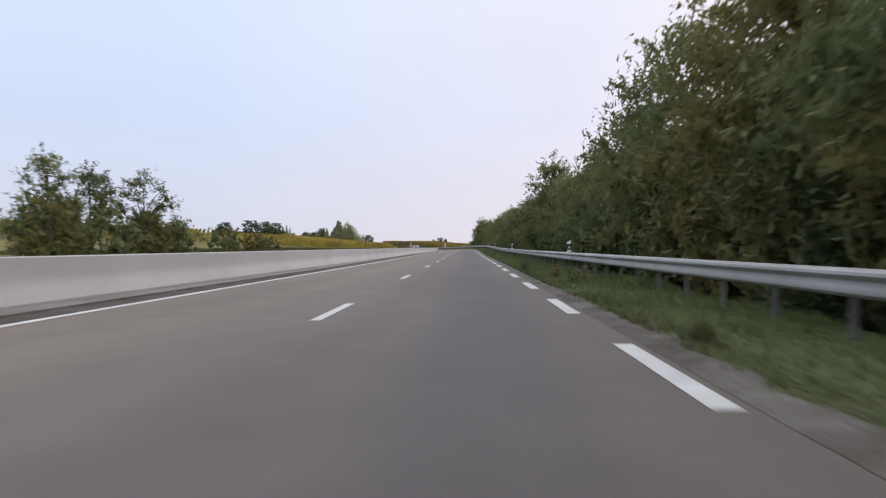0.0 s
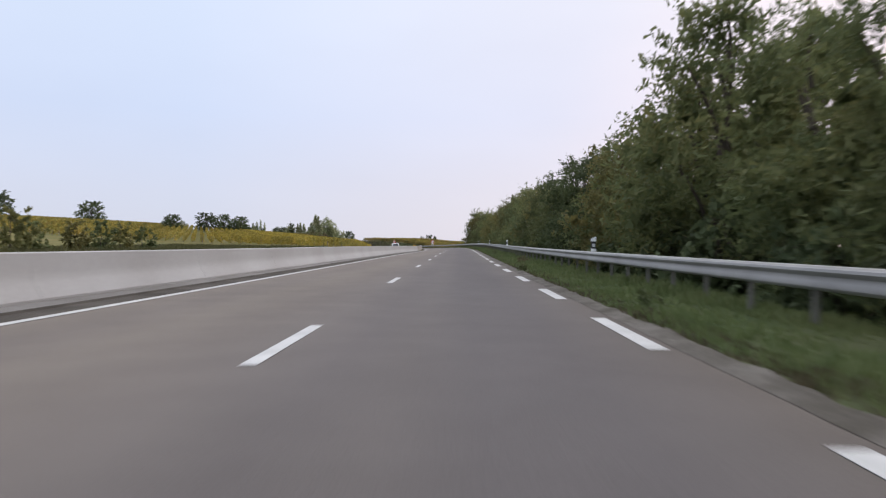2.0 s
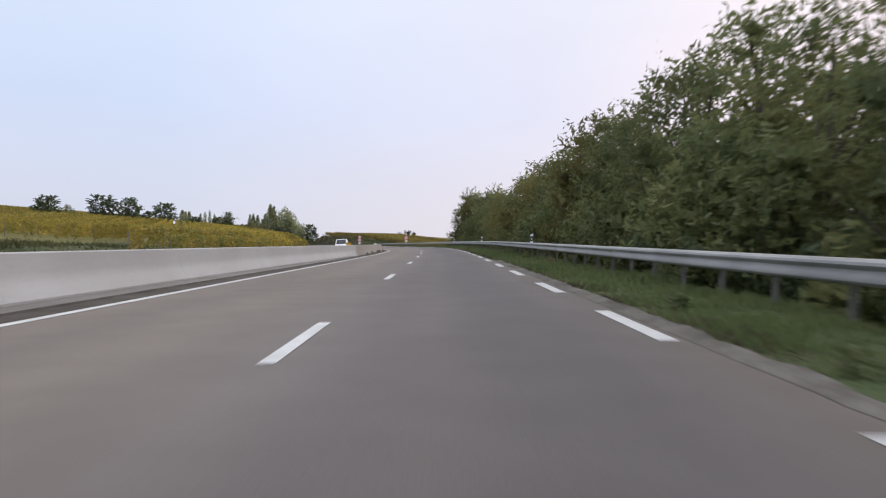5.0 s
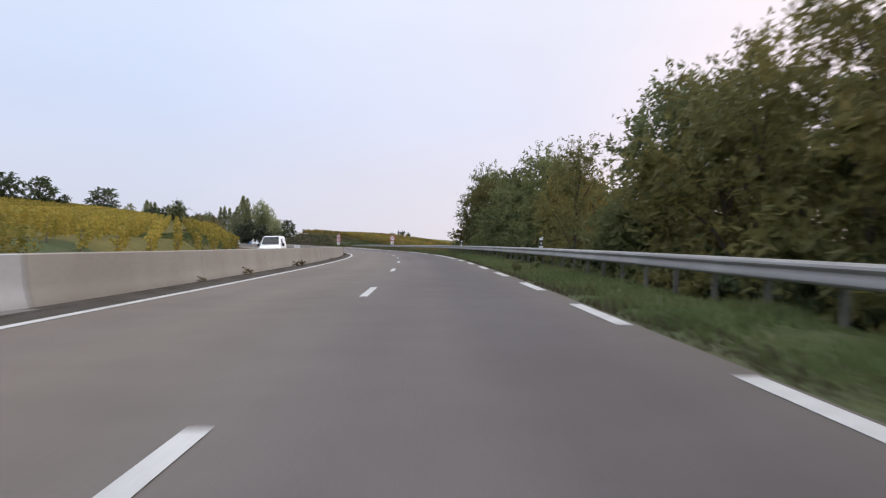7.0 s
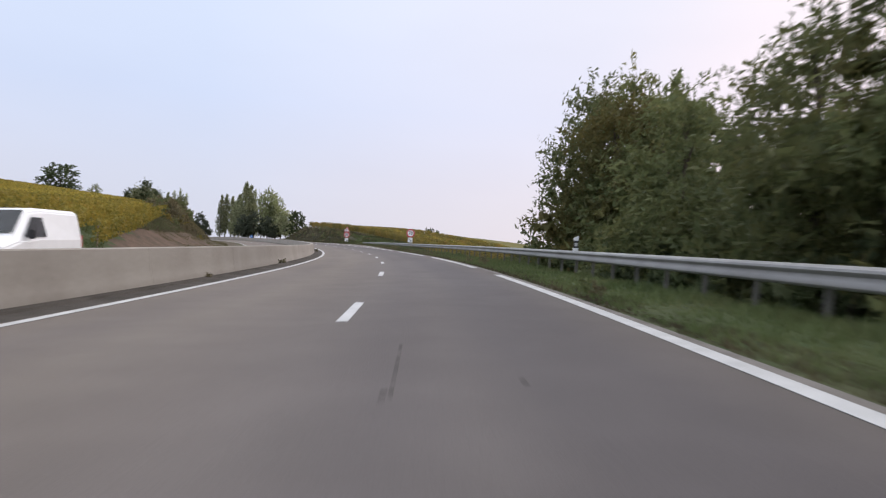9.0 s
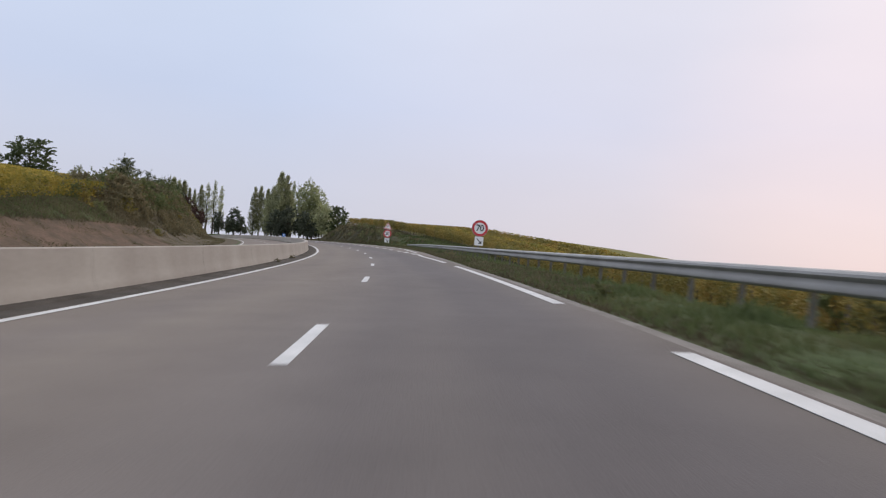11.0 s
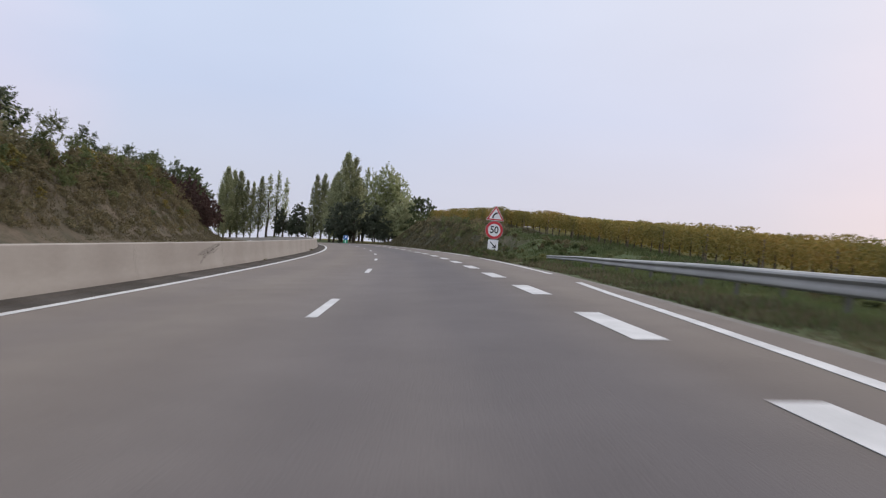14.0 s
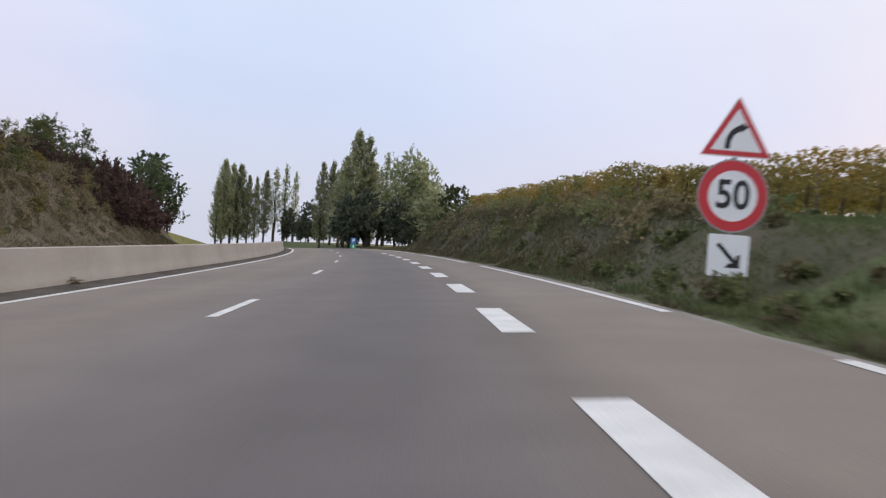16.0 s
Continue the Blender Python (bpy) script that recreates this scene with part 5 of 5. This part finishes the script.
def speed_sign(text, radius, disc_z, plate_z, plate_half, top, foot, place, label):
    """A round speed sign on a post; heights are from the disc's own centre."""
    ob = thing("speed_limit_sign", place, label, "road sign")
    part("post", box_bm(-0.04, 0.04, -0.04, 0.04, foot, top, 0.008), STEEL, ob)
    face = part("disc", plate_bm(disc_pts(radius, disc_z), 0.015, -0.055), WHITE, ob, "white round sign face")
    part("red_ring", ring_bm(radius * 0.97, radius * 0.70, disc_z, -0.058), RED, face)
    part("rim", ring_bm(radius * 1.012, radius * 0.97, disc_z, -0.0575), GREYBACK, face)
    digits(text, radius * 0.98, disc_z, -0.059, BLACK, face)
    arrow_plate(ob, plate_z, plate_half)
    return ob


def sign_place(x, y, z, turn=0.0):
    s, _ = road_sd(np.array([x]), np.array([y]))
    return pose(x, y, z, 0, 0, heading(float(s[0])) + turn)


speed_sign("70", 0.53, 0, -0.83, 0.285, 0.45, -2.9, sign_place(-6.71, 275.47, 2.13), "round red-rimmed 70 sign above arrow plate behind guard rail")
fifty = speed_sign("50", 0.64, 0, -1.05, 0.37, 1.5, -2.7, sign_place(-24.97, 339.61, 1.52), "round red-rimmed 50 sign below curve warning triangle")
half, base, apex = 0.66, 0.68, 1.77
tri = part("warning_triangle", plate_bm(rounded([(-half, base), (half, base), (0, apex)], 0.045), 0.015, -0.055), WHITE, fifty, "white triangle with red border")
bm = bmesh.new()
outer_t = [(-half * 0.95, base + 0.025), (half * 0.95, base + 0.025), (0, apex - 0.05)]
mid = sum((Vector(p) for p in outer_t), Vector((0, 0))) / 3
inner_t = [tuple(mid + (Vector(p) - mid) * 0.74) for p in outer_t]
va, vb = [bm.verts.new((px, -0.058, pz)) for px, pz in outer_t], [bm.verts.new((px, -0.058, pz)) for px, pz in inner_t]
for i in range(3):
    bm.faces.new((va[i], va[(i + 1) % 3], vb[(i + 1) % 3], vb[i]))
part("red_border", bm, RED, tri)
bm = bmesh.new()
path = [(-0.17, base + 0.14), (-0.155, base + 0.30), (-0.09, base + 0.42), (0.01, base + 0.50), (0.08, base + 0.525)]
rows_v = []
for i, (px, pz) in enumerate(path):
    d = (Vector(path[min(i + 1, 4)]) - Vector(path[max(i - 1, 0)])).normalized()
    nn = Vector((-d.y, d.x)) * 0.05
    rows_v.append((bm.verts.new((px + nn.x, -0.0585, pz + nn.y)), bm.verts.new((px - nn.x, -0.0585, pz - nn.y))))
for a, b in zip(rows_v, rows_v[1:]):
    bm.faces.new((a[0], a[1], b[1], b[0]))
part("curve_symbol", bm, BLACK, tri)
part("curve_arrow_head", plate_bm([(0.06, base + 0.62), (0.06, base + 0.43), (0.20, base + 0.545)], 0, -0.0588), BLACK, tri)

# parking sign at the bend
x, y = -70.15, 424.98
psign = thing("parking_sign", sign_place(x, y, ground_z(x, y)) @ Matrix.Diagonal((0.76, 0.76, 0.76, 1)), "blue and green service area sign on a post", "road sign")
part("post", box_bm(-0.05, 0.05, -0.05, 0.05, -0.3, 2.1, 0.01), STEEL, psign)
pb = part("blue_panel", plate_bm(rounded([(-0.55, 1.05), (0.55, 1.05), (0.55, 2.15), (-0.55, 2.15)], 0.07), 0.02, -0.07), BLUE, psign)
digits("P", 0.9, 1.6, -0.074, WHITE, pb)
pb = part("green_panel", plate_bm(rounded([(-0.55, 0.1), (0.55, 0.1), (0.55, 1.0), (-0.55, 1.0)], 0.07), 0.02, -0.07), GREEN, psign)
part("panel_bar", plate_bm([(-0.12, 0.25), (0.12, 0.25), (0.12, 0.85), (-0.12, 0.85)], 0, -0.074), WHITE, pb)

# yellow plates on the barrier's end
p = at(152.3, -5.30, 0.86)
ys = thing("yellow_plate_sign", pose(*p, 0, 0, heading(152)), "yellow plate with dark bars on the concrete barrier", "road sign")
part("bracket", box_bm(-0.03, 0.03, 0.0, 0.03, -0.01, 0.2), STEEL, ys)
yp = part("plate", plate_bm(rounded([(-0.2, 0.02), (0.2, 0.02), (0.2, 0.19), (-0.2, 0.19)], 0.015), 0.012, -0.02), YELLOW, ys)
for x0, x1, z0 in ((-0.15, -0.03, 0.125), (0.01, 0.15, 0.125), (-0.15, 0.04, 0.06), (0.07, 0.15, 0.06)):
    part("bar", plate_bm([(x0, z0), (x1, z0), (x1, z0 + 0.035), (x0, z0 + 0.035)], 0, -0.0235), BLACK, yp)


# ---- reflectors on the guard rail ----
def reflector_post(height, label, category, name):
    ob = thing(name, pose(0, 0, 0), label, category)
    w = height * 0.17
    part("body", box_bm(-w, w, -0.035, 0.035, 0, height * 0.24, 0.01), WHITE, ob)
    part("black_band", box_bm(-w * 0.9, w * 0.9, -0.033, 0.033, height * 0.24, height * 0.74), BLACK, ob)
    part("reflector", box_bm(-w * 0.55, w * 0.55, -0.04, -0.033, height * 0.36, height * 0.58), LAMPGLASS, ob)
    bm = box_bm(-w, w, -0.035, 0.035, height * 0.74, height, 0.01)
    for v in bm.verts:
        if v.co.z > height * 0.85:
            v.co.z += v.co.x * 0.5
    part("cap", bm, WHITE, ob)
    return ob


ref = reflector_post(0.46, "white reflector post with black band on the guard rail", "reflector", "rail_reflector")
for s in (19.6, 56.5, 98.2, 136.2, 172.9, 208.8):
    p = at(s, 6.12, 0.765)
    tagged(copy_thing(ref, pose(*p, 0, 0, heading(s))), group="rail reflectors")
discard(ref)


# ---- van on the opposite carriageway ----
def body_bm(sections, sides):
    """A closed body from cross-sections (y, half width low, half width high, z low, z belt, z top)."""
    bm = bmesh.new()
    rings = []
    for y, wl, wt, z0, zb, z1 in sections:
        r = 0.10
        pts = [(-wl * 0.96, z0), (-wl, z0 + 0.08), (-wl, zb), (-wt, max(zb, z1 - r)), (-wt + r, z1), (wt - r, z1), (wt, max(zb, z1 - r)), (wl, zb), (wl, z0 + 0.08), (wl * 0.96, z0)]
        rings.append([bm.verts.new((px, y, pz)) for px, pz in pts])
    for a, b in zip(rings, rings[1:]):
        for i in range(len(a)):
            bm.faces.new((a[i], a[(i + 1) % len(a)], b[(i + 1) % len(a)], b[i]))
    bm.faces.new(rings[0])
    bm.faces.new(rings[-1])
    bmesh.ops.recalc_face_normals(bm, faces=bm.faces[:])
    bmesh.ops.bevel(bm, geom=[e for e in bm.edges if e.calc_face_angle(0) > 0.5], offset=0.04, segments=2, affect="EDGES")
    return bm


def quad_bm(pts):
    bm = bmesh.new()
    bm.faces.new([bm.verts.new(p) for p in pts])
    r = bmesh.ops.solidify(bm, geom=bm.faces[:], thickness=0.012)
    return bm


VAN_S, VAN_D = 210.3, -10.65
p = at(VAN_S, VAN_D)
tilt = math.degrees(math.asin(float(np.interp(VAN_S, ST, RB))))
van = thing("panel_van", pose(*p, 0, tilt, heading(VAN_S)), "white panel van on the opposite carriageway", "van")
# nose at -4.9, tail at 0
part("body", body_bm([(-4.92, 0.80, 0.80, 0.32, 0.62, 0.80), (-4.80, 0.90, 0.84, 0.26, 0.80, 0.98), (-4.05, 0.95, 0.84, 0.24, 0.98, 1.16), (-3.98, 0.95, 0.82, 0.24, 0.99, 1.22), (-3.10, 0.95, 0.72, 0.24, 1.02, 1.90),
                      (-2.70, 0.95, 0.76, 0.24, 1.05, 1.97), (-0.12, 0.95, 0.80, 0.26, 1.05, 1.96), (0.0, 0.92, 0.78, 0.34, 1.05, 1.90)], 10), VANPAINT, van, smooth_shade=False)
part("windscreen", quad_bm([(-0.74, -4.0, 1.262), (0.74, -4.0, 1.262), (0.63, -3.17, 1.905), (-0.63, -3.17, 1.905)]), GLASS_DARK, van)
for side in (-1, 1):
    part("side_window", quad_bm([(side * 0.95, -3.72, 1.14), (side * 0.955, -2.45, 1.14), (side * 0.835, -2.5, 1.70), (side * 0.80, -3.08, 1.70)]), GLASS_DARK, van)
    mr = part("door_mirror", box_bm(side * 1.06 - 0.09, side * 1.06 + 0.09, -3.62, -3.50, 1.08, 1.34, 0.03), BLACK, van)
    part("headlight", box_bm(side * 0.66 - 0.18, side * 0.66 + 0.18, -4.90, -4.74, 0.72, 0.92, 0.04), LAMPGLASS, van)
    part("tail_light", box_bm(side * 0.88 - 0.06, side * 0.88 + 0.06, -0.06, 0.02, 0.8, 1.2, 0.02), RED, van)
    for wy in (-4.05, -0.95):
        bm = bmesh.new()
        bmesh.ops.create_cone(bm, cap_ends=True, segments=24, radius1=0.33, radius2=0.33, depth=0.22, matrix=pose(side * 0.84, wy, 0.33, 0, 90, 0))
        bmesh.ops.bevel(bm, geom=bm.edges[:], offset=0.03, segments=1, affect="EDGES")
        wh = part("wheel", bm, RUBBER, van)
        bm = bmesh.new()
        bmesh.ops.create_cone(bm, cap_ends=True, segments=20, radius1=0.2, radius2=0.18, depth=0.03, matrix=pose(side * 0.955, wy, 0.33, 0, 90 * side, 0))
        part("rim", bm, GREYBACK, wh)
part("grille", box_bm(-0.42, 0.42, -4.95, -4.90, 0.50, 0.66, 0.02), BLACK, van)
part("front_bumper", box_bm(-0.86, 0.86, -4.97, -4.78, 0.26, 0.46, 0.05), GREYBACK, van)

# small white plate clamped to the top of the barrier
plate = thing("barrier_plate", pose(*at(179.0, -5.05, 0.87), 0, 0, heading(179.0)), "small white plate clamped on the concrete barrier", "plate")
part("panel", box_bm(-0.145, 0.145, -0.008, 0.008, 0.01, 0.15, 0.003), WHITE, plate)
part("clamp", box_bm(-0.03, 0.03, 0.008, 0.03, -0.01, 0.10, 0.003), GREYBACK, plate)
for k in range(2):
    part("caption_bar", box_bm(-0.11, 0.11 - 0.05 * k, -0.011, -0.008, 0.10 - 0.04 * k, 0.112 - 0.04 * k), GREYBACK, plate, "grey unreadable line of writing")

for o in (*front, golden, airy, *young, *rear, *shrub, *poplar, *broad, *pine, *scrub, *weed):
    discard(o)
